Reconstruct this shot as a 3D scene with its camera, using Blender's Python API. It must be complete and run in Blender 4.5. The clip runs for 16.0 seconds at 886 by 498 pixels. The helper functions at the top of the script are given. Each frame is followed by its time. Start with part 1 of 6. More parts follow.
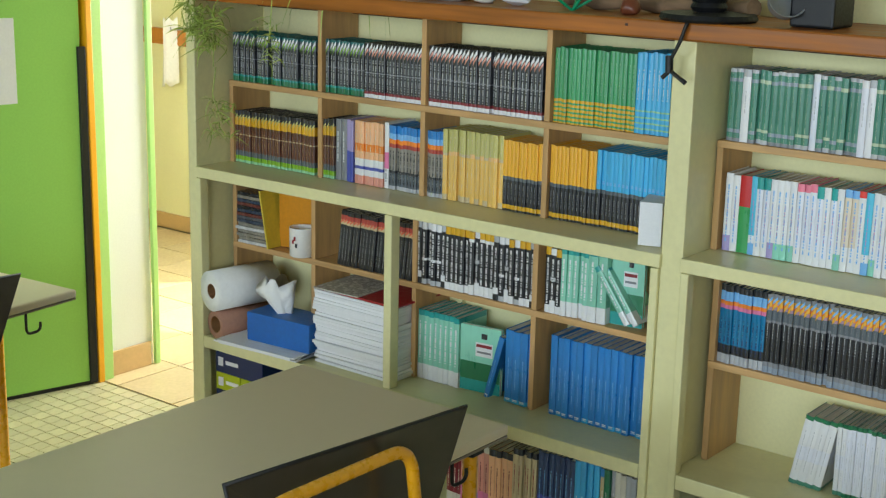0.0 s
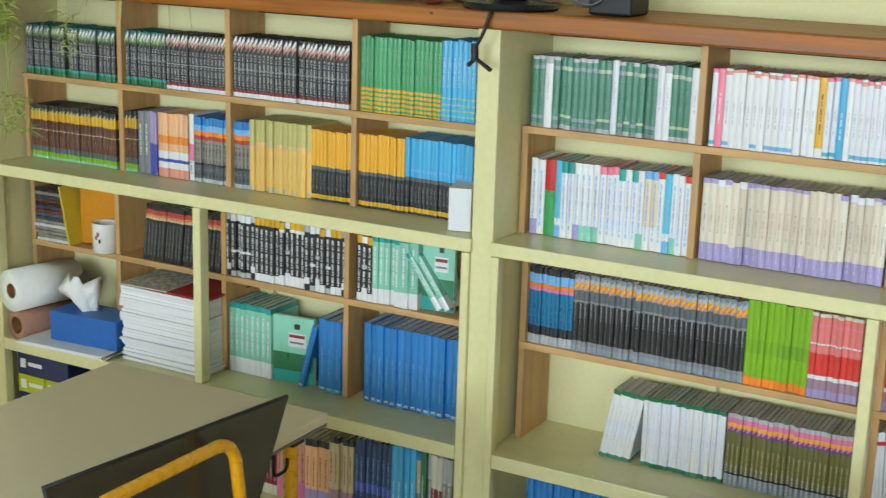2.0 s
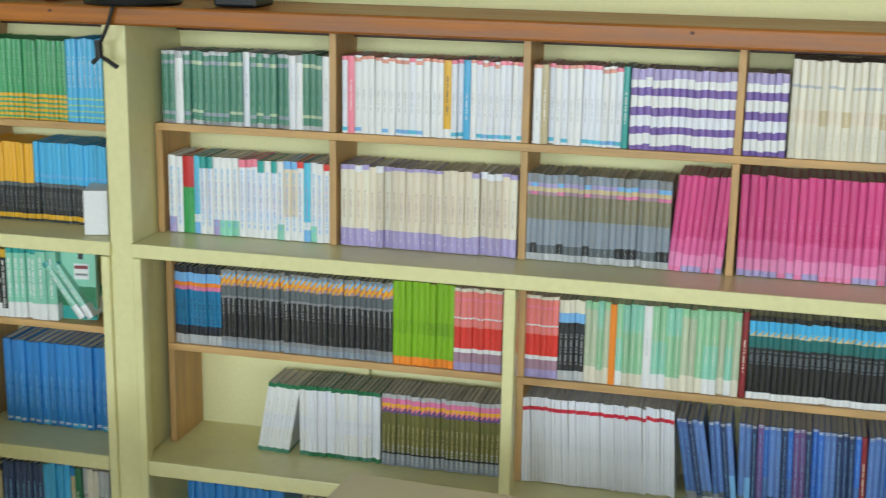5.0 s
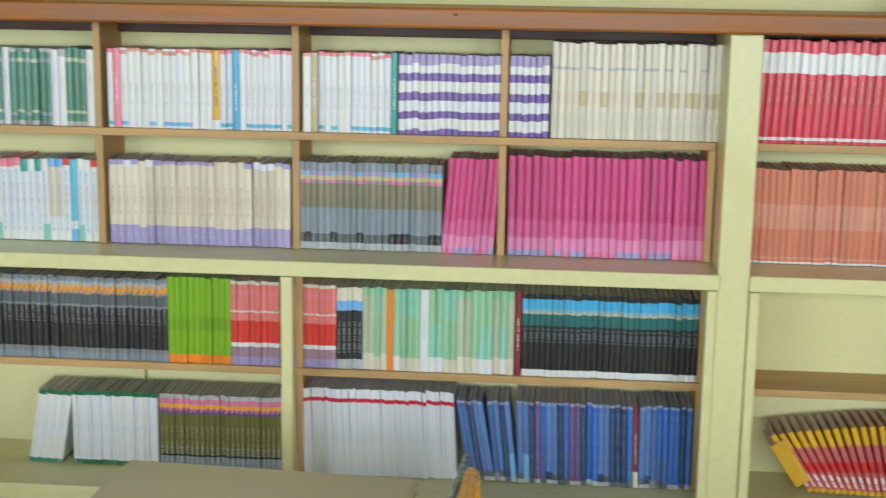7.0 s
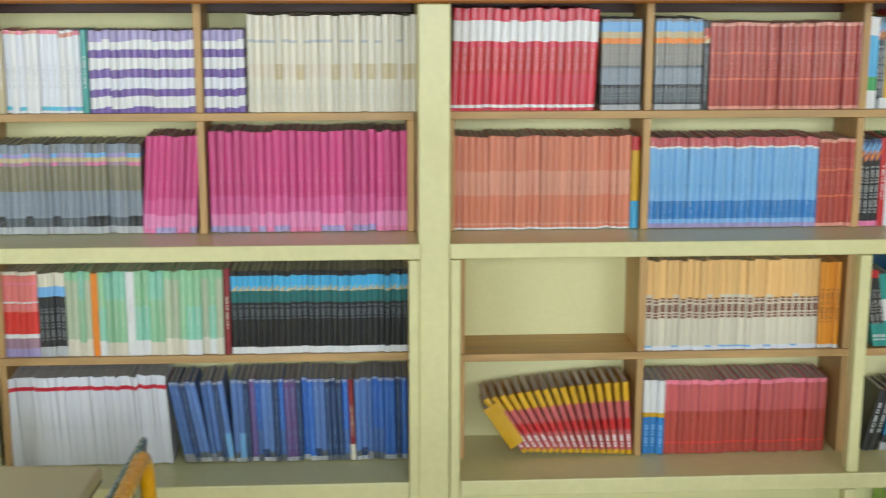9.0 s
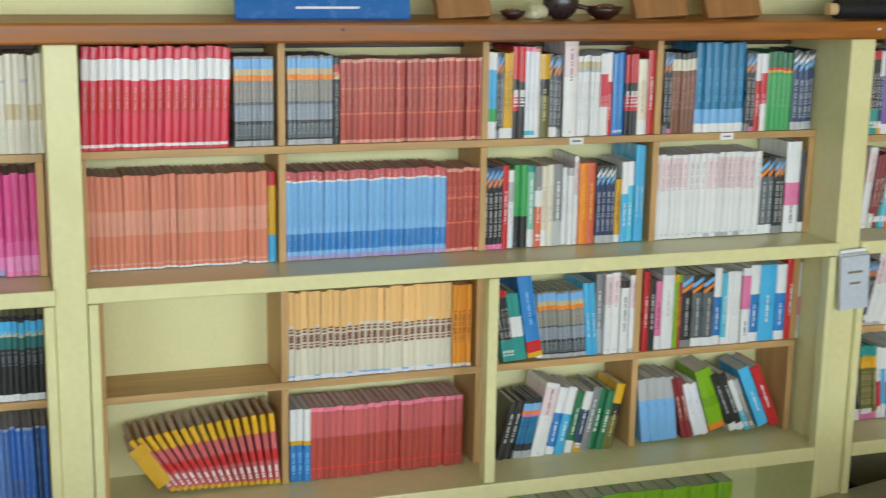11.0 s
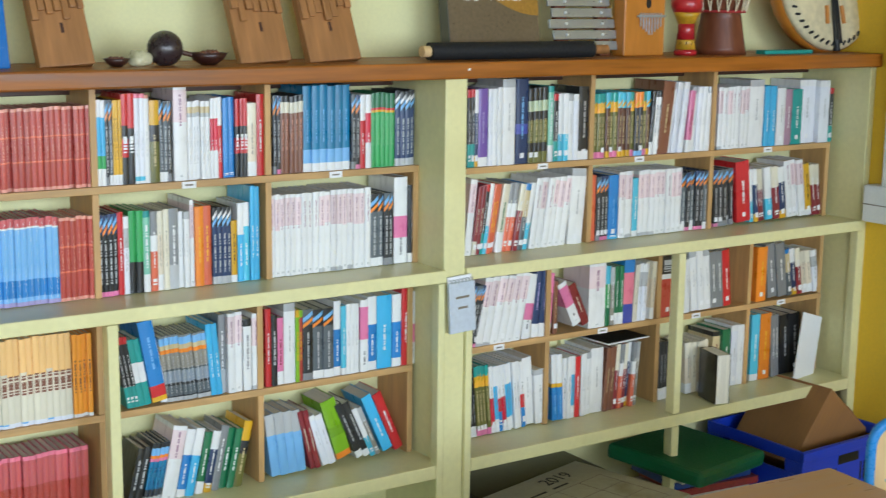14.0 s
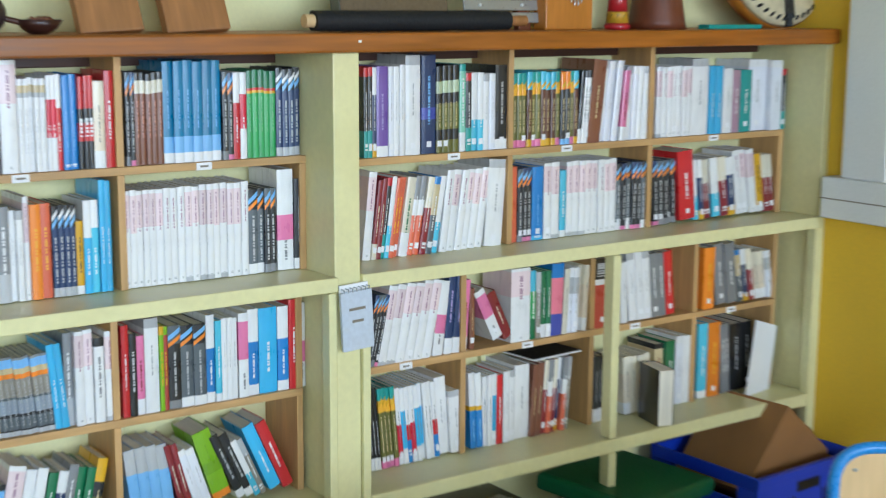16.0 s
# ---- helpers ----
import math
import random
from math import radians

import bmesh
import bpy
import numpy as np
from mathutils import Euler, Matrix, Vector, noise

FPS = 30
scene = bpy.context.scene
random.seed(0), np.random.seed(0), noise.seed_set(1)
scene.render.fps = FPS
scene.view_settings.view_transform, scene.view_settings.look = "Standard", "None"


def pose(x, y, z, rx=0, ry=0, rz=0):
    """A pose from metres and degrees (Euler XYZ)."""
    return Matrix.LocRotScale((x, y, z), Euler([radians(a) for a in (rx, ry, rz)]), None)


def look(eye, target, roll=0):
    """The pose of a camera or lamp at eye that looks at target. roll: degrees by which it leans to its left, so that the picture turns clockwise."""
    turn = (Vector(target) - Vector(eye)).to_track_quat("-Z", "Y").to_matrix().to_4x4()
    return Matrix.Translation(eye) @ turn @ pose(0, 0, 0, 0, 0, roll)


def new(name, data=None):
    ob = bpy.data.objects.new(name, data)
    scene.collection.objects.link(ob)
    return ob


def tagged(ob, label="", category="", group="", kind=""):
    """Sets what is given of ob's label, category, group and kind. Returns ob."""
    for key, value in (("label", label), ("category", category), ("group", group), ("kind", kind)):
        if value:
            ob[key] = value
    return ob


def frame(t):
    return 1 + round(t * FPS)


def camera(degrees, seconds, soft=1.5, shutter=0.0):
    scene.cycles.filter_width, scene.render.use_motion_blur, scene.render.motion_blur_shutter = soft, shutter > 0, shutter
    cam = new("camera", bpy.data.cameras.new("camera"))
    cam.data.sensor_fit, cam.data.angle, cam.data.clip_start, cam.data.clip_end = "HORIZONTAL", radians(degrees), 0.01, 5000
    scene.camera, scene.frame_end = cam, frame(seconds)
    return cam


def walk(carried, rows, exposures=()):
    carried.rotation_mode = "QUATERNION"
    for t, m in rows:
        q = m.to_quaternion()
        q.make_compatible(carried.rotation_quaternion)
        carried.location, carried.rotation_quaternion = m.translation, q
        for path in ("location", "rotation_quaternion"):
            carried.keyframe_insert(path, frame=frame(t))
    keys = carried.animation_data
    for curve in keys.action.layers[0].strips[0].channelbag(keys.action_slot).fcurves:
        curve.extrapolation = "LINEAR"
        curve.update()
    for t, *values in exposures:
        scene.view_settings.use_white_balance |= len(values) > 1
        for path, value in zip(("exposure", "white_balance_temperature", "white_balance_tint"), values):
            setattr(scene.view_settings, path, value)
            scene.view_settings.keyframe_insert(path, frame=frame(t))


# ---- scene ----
cam = camera(35.6, 16.0, soft=1.2, shutter=0.6)
PATH = [
    (0, (-0.407, -2.768, 1.736), (-1.598, -1.234, 1.256), 1.3),
    (0.5, (-0.412, -2.776, 1.73), (-1.573, -1.216, 1.262), 1.3),
    (1, (-0.409, -2.783, 1.729), (-1.486, -1.164, 1.261), 1.7),
    (1.5, (-0.422, -2.794, 1.733), (-1.424, -1.131, 1.253), 1.7),
    (2, (-0.432, -2.806, 1.736), (-1.374, -1.11, 1.249), 1.7),
    (2.5, (-0.439, -2.815, 1.735), (-1.322, -1.088, 1.246), 1.7),
    (3, (-0.442, -2.806, 1.736), (-1.242, -1.041, 1.242), 1.7),
    (3.5, (-0.437, -2.802, 1.738), (-1.164, -1.006, 1.24), 1.4),
    (4, (-0.436, -2.799, 1.733), (-1.079, -0.971, 1.236), 1.3),
    (4.5, (-0.424, -2.792, 1.734), (-0.979, -0.937, 1.238), 1.3),
    (6.8, (-0.411, -2.852, 1.562), (-0.608, -0.898, 1.185), 0.5),
    (7, (-0.41, -2.842, 1.573), (-0.569, -0.887, 1.181), 0.9),
    (7.5, (-0.362, -2.842, 1.582), (-0.428, -0.885, 1.176), 1.0),
    (8, (-0.291, -2.832, 1.574), (-0.309, -0.875, 1.161), 0.9),
    (8.5, (-0.217, -2.827, 1.577), (-0.188, -0.873, 1.151), 0.3),
    (9, (-0.185, -2.819, 1.569), (-0.068, -0.868, 1.144), 0.1),
    (9.5, (-0.153, -2.817, 1.577), (0.087, -0.878, 1.152), -0.4),
    (9.7, (-0.146, -2.826, 1.594), (0.152, -0.896, 1.163), -0.1),
    (11.8, (-0.22, -2.825, 1.675), (0.572, -1.036, 1.259), 0.7),
    (12, (-0.219, -2.829, 1.673), (0.608, -1.055, 1.261), 0.6),
    (12.5, (-0.215, -2.852, 1.669), (0.685, -1.112, 1.269), 0.6),
    (13, (-0.203, -2.883, 1.671), (0.776, -1.182, 1.283), 0.6),
    (13.5, (-0.19, -2.902, 1.67), (0.845, -1.232, 1.296), 0.6),
    (14, (-0.178, -2.922, 1.675), (0.919, -1.289, 1.311), 0.7),
    (14.5, (-0.172, -2.938, 1.675), (0.958, -1.327, 1.322), 0.5),
    (15, (-0.161, -2.961, 1.684), (1.016, -1.383, 1.332), 0.8),
    (15.3, (-0.183, -2.978, 1.678), (1.012, -1.412, 1.332), 0.8),
    (15.5, (-0.151, -2.963, 1.679), (1.03, -1.387, 1.329), 0.5),
    (15.7, (-0.046, -2.861, 1.66), (1.126, -1.28, 1.304), 0.7),
    (15.9, (0.132, -2.655, 1.625), (1.297, -1.072, 1.257), 0.8),
    (16, (0.237, -2.593, 1.565), (1.379, -0.989, 1.217), 0.3),
]
walk(cam, [(t, look(eye, target, roll)) for t, eye, target, roll in PATH],
     exposures=[(0.0, 0.02, 6350, 6), (1.0, 0.3, 6450, 7), (2.0, 0.38, 6500, 7), (4.5, 0.25, 6600, 5), (7.0, 0.2, 6700, 6), (9.5, 0.17, 6750, 7), (12.5, 0.38, 6450, 6), (14.5, 0.5, 6050, 7), (16.0, 0.5, 5850, 7)])

# ---- light ----
world = bpy.data.worlds.new("sky")
scene.world = world
world.use_nodes = True
sky = world.node_tree.nodes.new("ShaderNodeTexSky")
sky.sky_type = 'NISHITA'
sky.sun_disc = False
sky.sun_elevation = radians(48)
sky.sun_rotation = radians(41)
world.node_tree.links.new(sky.outputs[0], world.node_tree.nodes["Background"].inputs[0])
world.node_tree.nodes["Background"].inputs[1].default_value = 0.12

sun = new("sun", bpy.data.lights.new("sun", 'SUN'))
sun.data.energy = 5.0
sun.data.angle = radians(0.5)
sun.data.color = (1.0, 0.95, 0.86)
sun.matrix_world = look((-4.0, 2.13, 1.5), (-4.9, 1.1, 0.0))

WINDOW_Y = -5.2
WINDOW_POWER = 41
for wx in (-3.0, -0.4, 2.2):
    lamp = new("window_light", bpy.data.lights.new("window_light", 'AREA'))
    lamp.data.shape, lamp.data.size, lamp.data.size_y = 'RECTANGLE', 2.0, 1.3
    lamp.data.energy = WINDOW_POWER
    lamp.data.spread = radians(130)
    lamp.data.color = (0.86, 0.97, 1.10)
    lamp.matrix_world = look((wx, WINDOW_Y + 0.02, 1.75), (wx, 0.0, 1.3))
lamp = new("hall_window_light", bpy.data.lights.new("hall_window_light", 'AREA'))
lamp.data.shape, lamp.data.size, lamp.data.size_y = 'RECTANGLE', 1.2, 1.2
lamp.data.energy = 98
lamp.matrix_world = look((-4.0, 2.12, 1.5), (-4.4, 0.0, 0.7))


# ---- materials ----
def lin(hexa):
    c = [int(hexa[i:i + 2], 16) / 255 for i in (0, 2, 4)]
    return tuple(v / 12.92 if v <= 0.04045 else ((v + 0.055) / 1.055) ** 2.4 for v in c)


def mat(name, hexa, rough=0.5, var=0.12, scale=6.0, bump=0.1, fine=90.0, stretch=(1, 1, 1), metal=0.0, coat=0.0, per_object=0.0, stain=None, gloss=1.0):
    """A surface with blotches at one scale, grain at another, fine relief and uneven gloss."""
    m = bpy.data.materials.new(name)
    m.use_nodes = True
    nt = m.node_tree
    nodes, links = nt.nodes, nt.links
    p = nodes["Principled BSDF"]
    p.inputs["Metallic"].default_value = metal
    p.inputs["Coat Weight"].default_value = coat
    p.inputs["Coat Roughness"].default_value = 0.25
    tc = nodes.new("ShaderNodeTexCoord")
    mp = nodes.new("ShaderNodeMapping")
    mp.inputs["Scale"].default_value = stretch
    links.new(tc.outputs["Object"], mp.inputs["Vector"])
    n1 = nodes.new("ShaderNodeTexNoise")
    n1.inputs["Scale"].default_value = scale
    n1.inputs["Detail"].default_value = 4
    n2 = nodes.new("ShaderNodeTexNoise")
    n2.inputs["Scale"].default_value = fine
    n2.inputs["Detail"].default_value = 3
    for n in (n1, n2):
        links.new(mp.outputs[0], n.inputs["Vector"])
    add = nodes.new("ShaderNodeMath")
    add.operation = 'ADD'
    links.new(n1.outputs[0], add.inputs[0])
    links.new(n2.outputs[0], add.inputs[1])
    rng = nodes.new("ShaderNodeMapRange")
    rng.inputs[1].default_value, rng.inputs[2].default_value = 0.7, 1.3
    rng.inputs[3].default_value, rng.inputs[4].default_value = 1 - var, 1 + var * 0.7
    links.new(add.outputs[0], rng.inputs[0])
    last = rng.outputs[0]
    if per_object:
        oi = nodes.new("ShaderNodeObjectInfo")
        r2 = nodes.new("ShaderNodeMapRange")
        r2.inputs[3].default_value, r2.inputs[4].default_value = 1 - per_object, 1 + per_object
        links.new(oi.outputs["Random"], r2.inputs[0])
        mul = nodes.new("ShaderNodeMath")
        mul.operation = 'MULTIPLY'
        links.new(last, mul.inputs[0])
        links.new(r2.outputs[0], mul.inputs[1])
        last = mul.outputs[0]
    hsv = nodes.new("ShaderNodeHueSaturation")
    hsv.inputs["Color"].default_value = (*lin(hexa), 1)
    links.new(last, hsv.inputs["Value"])
    colour = hsv.outputs[0]
    if stain:
        rs = nodes.new("ShaderNodeMapRange")
        rs.inputs[1].default_value, rs.inputs[2].default_value = 0.56, 0.75
        links.new(n1.outputs[0], rs.inputs[0])
        mix = nodes.new("ShaderNodeMix")
        mix.data_type = 'RGBA'
        mix.inputs[7].default_value = (*lin(stain), 1)
        links.new(rs.outputs[0], mix.inputs[0])
        links.new(colour, mix.inputs[6])
        colour = mix.outputs[2]
    links.new(colour, p.inputs["Base Color"])
    rr = nodes.new("ShaderNodeMapRange")
    rr.inputs[1].default_value, rr.inputs[2].default_value = 0.3, 0.7
    rr.inputs[3].default_value, rr.inputs[4].default_value = max(rough - 0.08 * gloss, 0.03), min(rough + 0.1 * gloss, 1)
    links.new(n2.outputs[0], rr.inputs[0])
    links.new(rr.outputs[0], p.inputs["Roughness"])
    if bump:
        b = nodes.new("ShaderNodeBump")
        b.inputs["Strength"].default_value = bump
        b.inputs["Distance"].default_value = 0.002
        links.new(n2.outputs[0], b.inputs["Height"])
        links.new(b.outputs[0], p.inputs["Normal"])
    return m


CREAM = mat("cream_paint", "dfd9a4", 0.33, 0.06, 3.0, 0.04, 60, stain="d2cb94", gloss=0.5)
WALL = mat("cream_wall", "e3dea8", 0.7, 0.05, 2.0, 0.1, 110)
YELLOW = mat("yellow_wall", "f0c43a", 0.65, 0.07, 1.6, 0.3, 150)
HALL = mat("hall_yellow_wall", "f2f0c2", 0.7, 0.04, 2.0, 0.1, 150)
WHITE = mat("white_wall", "e9ebe6", 0.7, 0.04, 2.0, 0.08, 150)
OAK = mat("oak_veneer", "c39b66", 0.48, 0.24, 9.0, 0.12, 60, (1, 1, 0.12))
OAK_H = mat("oak_veneer_lying", "c39b66", 0.48, 0.24, 9.0, 0.12, 60, (0.12, 1, 1))
BROWN = mat("varnished_board", "a25e14", 0.42, 0.42, 9.0, 0.1, 70, (0.06, 1, 1), stain="70380f")
DARKWOOD = mat("dark_batten", "4a2a1a", 0.5, 0.25, 6.0, 0.1, 60, (0.1, 1, 1))
TABLETOP = mat("table_laminate", "d4c8ab", 0.34, 0.02, 1.5, 0.0, 40, gloss=0.25)
TABLETOP2 = mat("wood_laminate_table", "b58a5c", 0.35, 0.12, 5.0, 0.04, 60, (0.15, 1, 1))
TABLE_EDGE = mat("table_edge_band", "7d7466", 0.5, 0.08)
YELLOW_TUBE = mat("yellow_enamel", "e6a414", 0.28, 0.05, 12.0, 0.0, 60, coat=0.3, gloss=0.5)
BLUE_TUBE = mat("blue_enamel", "2d86cf", 0.3, 0.06, 12.0, 0.03, 120, coat=0.3)
BIRCH = mat("birch_plywood", "d8b684", 0.4, 0.12, 6.0, 0.05, 60, (1, 1, 0.12))
SMOKE = mat("smoked_panel", "3a3630", 0.2, 0.08, 3.0, 0.0, 40, coat=0.3, gloss=0.4)
BLACK = mat("black_plastic", "0e0f11", 0.5, 0.2, 10.0, 0.08, 200)
GREEN_DOOR = mat("green_door_paint", "98cf63", 0.4, 0.05, 2.0, 0.02, 140, gloss=0.5)
GREEN_TRIM = mat("green_trim_paint", "b2dc82", 0.42, 0.06, 3.0, 0.06, 140)
ORANGE_TRIM = mat("yellow_orange_trim", "f0aa12", 0.4, 0.05, 4.0, 0.04, 140)
TAN = mat("tan_ceramic", "d2ae7c", 0.35, 0.06, 5.0, 0.02, 60, per_object=0.06, gloss=0.5)
HALL_TILE = mat("hall_floor_tile", "d8c296", 0.22, 0.08, 6.0, 0.03, 60, per_object=0.06, gloss=0.5)
FLOOR_TILE = mat("classroom_floor_tile", "c9c096", 0.3, 0.08, 8.0, 0.03, 60, per_object=0.08, gloss=0.5)
GROUT = mat("grout", "8f8556", 0.8, 0.15, 20.0, 0.3, 120)
# unseen ceilings, darkened so less light bounces down onto the ledges
CEIL = mat("ceiling_low_bounce", "94948c", 0.8, 0.04, 3.0, 0.2, 120)
PAGES = mat("page_edges", "e4decf", 0.7, 0.2, 8.0, 0.5, 400, (30, 0.6, 0.6), per_object=0.14)
PAPER = mat("white_paper", "e8e8ea", 0.7, 0.05, 6.0, 0.1, 150, per_object=0.05)
PLASTIC_WHITE = mat("white_trunking", "e4e6e4", 0.4, 0.05, 4.0, 0.04, 120)
CARD = mat("cardboard", "9b6f43", 0.75, 0.12, 6.0, 0.2, 90, (1, 1, 0.2))
CRATE = mat("blue_crate_plastic", "1c3fc4", 0.38, 0.1, 6.0, 0.06, 140)
GREEN_FOAM = mat("green_cushion_vinyl", "12603a", 0.5, 0.12, 6.0, 0.2, 120)
STEEL = mat("grey_metal_bar", "a9adae", 0.35, 0.08, 12.0, 0.05, 120, metal=0.6)
SKIN = mat("drum_skin", "cdbfa6", 0.6, 0.25, 9.0, 0.2, 90, stain="a5825c")
REDWOOD = mat("reddish_carved_wood", "6d3a24", 0.4, 0.25, 6.0, 0.12, 70, (1, 1, 0.2))
LIGHTWOOD = mat("carved_plank_wood", "a3703f", 0.5, 0.35, 7.0, 0.3, 50, (1, 1, 0.12), stain="6b3f20")
ROPE = mat("cream_rope", "d8cdb2", 0.8, 0.15, 30.0, 0.4, 200)
LEAF = mat("spider_plant_leaf", "a3b552", 0.45, 0.2, 18.0, 0.1, 120, per_object=0.2)
STONE = mat("pale_stone", "cfcac0", 0.7, 0.25, 14.0, 0.8, 60)


# ---- builders ----
def boxes(bm, x0, x1, y0, y1, z0, z1, bevel=0.0, turn=None):
    """Adds one box, its edges eased by bevel."""
    made = bmesh.ops.create_cube(bm, size=1.0)["verts"]
    for v in made:
        v.co = Vector((x0 if v.co.x < 0 else x1, y0 if v.co.y < 0 else y1, z0 if v.co.z < 0 else z1))
    if bevel:
        edges = {e for v in made for e in v.link_edges}
        made = bmesh.ops.bevel(bm, geom=list(edges), offset=bevel, segments=2, affect='EDGES', profile=0.5)["verts"]
    if turn:
        bmesh.ops.transform(bm, matrix=turn, verts=list({v for v in made}))
    return bm


def part(name, bm, material, parent=None, label="", smooth=False):
    """Links a bmesh as one mesh object, under a thing or a part if one is given."""
    me = bpy.data.meshes.new(name)
    bm.to_mesh(me)
    bm.free()
    if smooth:
        for f in me.polygons:
            f.use_smooth = True
    me.materials.append(material)
    ob = new(name, me)
    if parent:
        ob.parent = parent
    if label:
        tagged(ob, label)
    return ob


def slab(name, x0, x1, y0, y1, z0, z1, material, parent=None, bevel=0.0, label=""):
    return part(name, boxes(bmesh.new(), x0, x1, y0, y1, z0, z1, bevel), material, parent, label)


def thing(name, label, category, at=(0, 0, 0), turn=0.0, group=""):
    e = new(name)
    e.empty_display_size = 0.1
    e.matrix_world = pose(*at, 0, 0, turn)
    return tagged(e, label, category, group)


def lathe(profile, n=28, capped=True):
    """A turned body from (radius, height) pairs."""
    bm = bmesh.new()
    rings = [[bm.verts.new((r * math.cos(2 * math.pi * k / n), r * math.sin(2 * math.pi * k / n), z)) for k in range(n)] for r, z in profile]
    for a, b in zip(rings, rings[1:]):
        for k in range(n):
            bm.faces.new((a[k], a[(k + 1) % n], b[(k + 1) % n], b[k]))
    if capped:
        bm.faces.new(rings[0][::-1])
        bm.faces.new(rings[-1])
    return bm


def tube(points, radius, n=10, closed=False):
    """A round bar along points, with softened bends."""
    cu = bpy.data.curves.new("bar", 'CURVE')
    cu.dimensions = '3D'
    cu.bevel_depth, cu.bevel_resolution = radius, 3
    cu.use_fill_caps = True
    sp = cu.splines.new('POLY')
    sp.points.add(len(points) - 1)
    for q, co in zip(sp.points, points):
        q.co = (*co, 1)
    sp.use_cyclic_u = closed
    ob = bpy.data.objects.new("bar", cu)
    me = bpy.data.meshes.new_from_object(ob)
    bm = bmesh.new()
    bm.from_mesh(me)
    bpy.data.objects.remove(ob)
    bpy.data.curves.remove(cu)
    bpy.data.meshes.remove(me)
    return bm


def rounded(points, r=0.06, n=6):
    """Rounds the corners of a path."""
    out = [Vector(points[0])]
    for a, b, c in zip(points, points[1:], points[2:]):
        a, b, c = Vector(a), Vector(b), Vector(c)
        p, q = b + (a - b).normalized() * r, b + (c - b).normalized() * r
        for k in range(n + 1):
            s = k / n
            out.append(p * (1 - s) ** 2 + b * 2 * s * (1 - s) + q * s * s)
    out.append(Vector(points[-1]))
    return out


# ---- room ----
def structure(name, bm, material, label):
    return tagged(part(name, bm, material), label, name.split("_")[0], kind="structure")


EAST = 3.45
b = boxes(bmesh.new(), -9.0, EAST + 0.15, WINDOW_Y - 0.2, 2.3, -0.12, -0.004)
ground = structure("floor", b, GROUT, "tiled classroom floor with grey grout joints")
b = boxes(bmesh.new(), -5.1, EAST + 0.15, WINDOW_Y - 0.2, 0.29, 2.9, 3.0)
structure("ceiling", b, CEIL, "unseen classroom ceiling, greyed to cut bounce light")
b = boxes(bmesh.new(), -3.56, EAST, 0.29, 0.58, 0.0, 2.9)
structure("wall_north", b, WALL, "pale cream painted wall behind the shelves")
b = boxes(bmesh.new(), -5.1, -4.40, 0.30, 0.56, 0.0, 2.9)
boxes(b, -4.40, -3.56, 0.30, 0.56, 2.1, 2.9)
structure("wall_north_door_side", b, WHITE, "pale wall with a thick reveal at the doorway")
b = boxes(bmesh.new(), EAST, EAST + 0.15, WINDOW_Y - 0.2, 0.58, 0.0, 2.9)
structure("wall_east", b, YELLOW, "strong yellow painted wall")
b = boxes(bmesh.new(), -5.1, -4.95, WINDOW_Y - 0.2, 0.30, 0.0, 2.9)
structure("wall_west", b, WALL, "pale cream painted side wall")
b = bmesh.new()
for x0, x1, z0, z1 in ((-4.95, EAST, 0.0, 1.08), (-4.95, EAST, 2.42, 2.9), (-4.95, -4.05, 1.08, 2.42), (-1.95, -1.45, 1.08, 2.42), (0.65, 1.15, 1.08, 2.42), (3.25, EAST, 1.08, 2.42)):
    boxes(b, x0, x1, WINDOW_Y - 0.2, WINDOW_Y, z0, z1)
structure("wall_south", b, WALL, "cream wall with three wide windows")
# hall beyond the doorway
b = bmesh.new()
for x0, x1, z0, z1 in ((-9.0, -4.6, 0.0, 2.7), (-3.4, -2.0, 0.0, 2.7), (-4.6, -3.4, 0.0, 0.9), (-4.6, -3.4, 2.1, 2.7)):
    boxes(b, x0, x1, 2.13, 2.3, z0, z1)
structure("wall_hall", b, HALL, "pale yellow hallway wall in sunlight")
b = boxes(bmesh.new(), -2.0, -1.9, 0.58, 2.3, 0, 2.7)
boxes(b, -9.1, -9.0, 0.3, 2.3, 0, 2.7)
boxes(b, -9.0, -5.1, 0.40, 0.56, 0, 2.7)
structure("wall_hall_ends", b, HALL, "pale yellow end walls of the hallway")
structure("ceiling_hall", boxes(bmesh.new(), -9.1, -1.9, 0.56, 2.3, 2.7, 2.8), CEIL, "unseen hallway ceiling in the same darkened grey")
b = boxes(bmesh.new(), -9.0, -4.6, 2.118, 2.13, 0.0, 0.085, 0.003)
structure("baseboard", b, TAN, "tan ceramic skirting along the hallway wall")
b = boxes(bmesh.new(), -4.40, -4.388, 0.345, 0.545, 0.0, 0.095, 0.003)
structure("baseboard_reveal", b, TAN, "tan ceramic skirting in the door reveal")
rail = slab("handrail", -9.0, -4.62, 2.09, 2.13, 1.005, 1.088, mat("orange_rail", "c98434", 0.4, 0.15, 5.0), None, 0.006)
tagged(rail, "orange brown wooden rail fixed along the hallway wall", "rail")

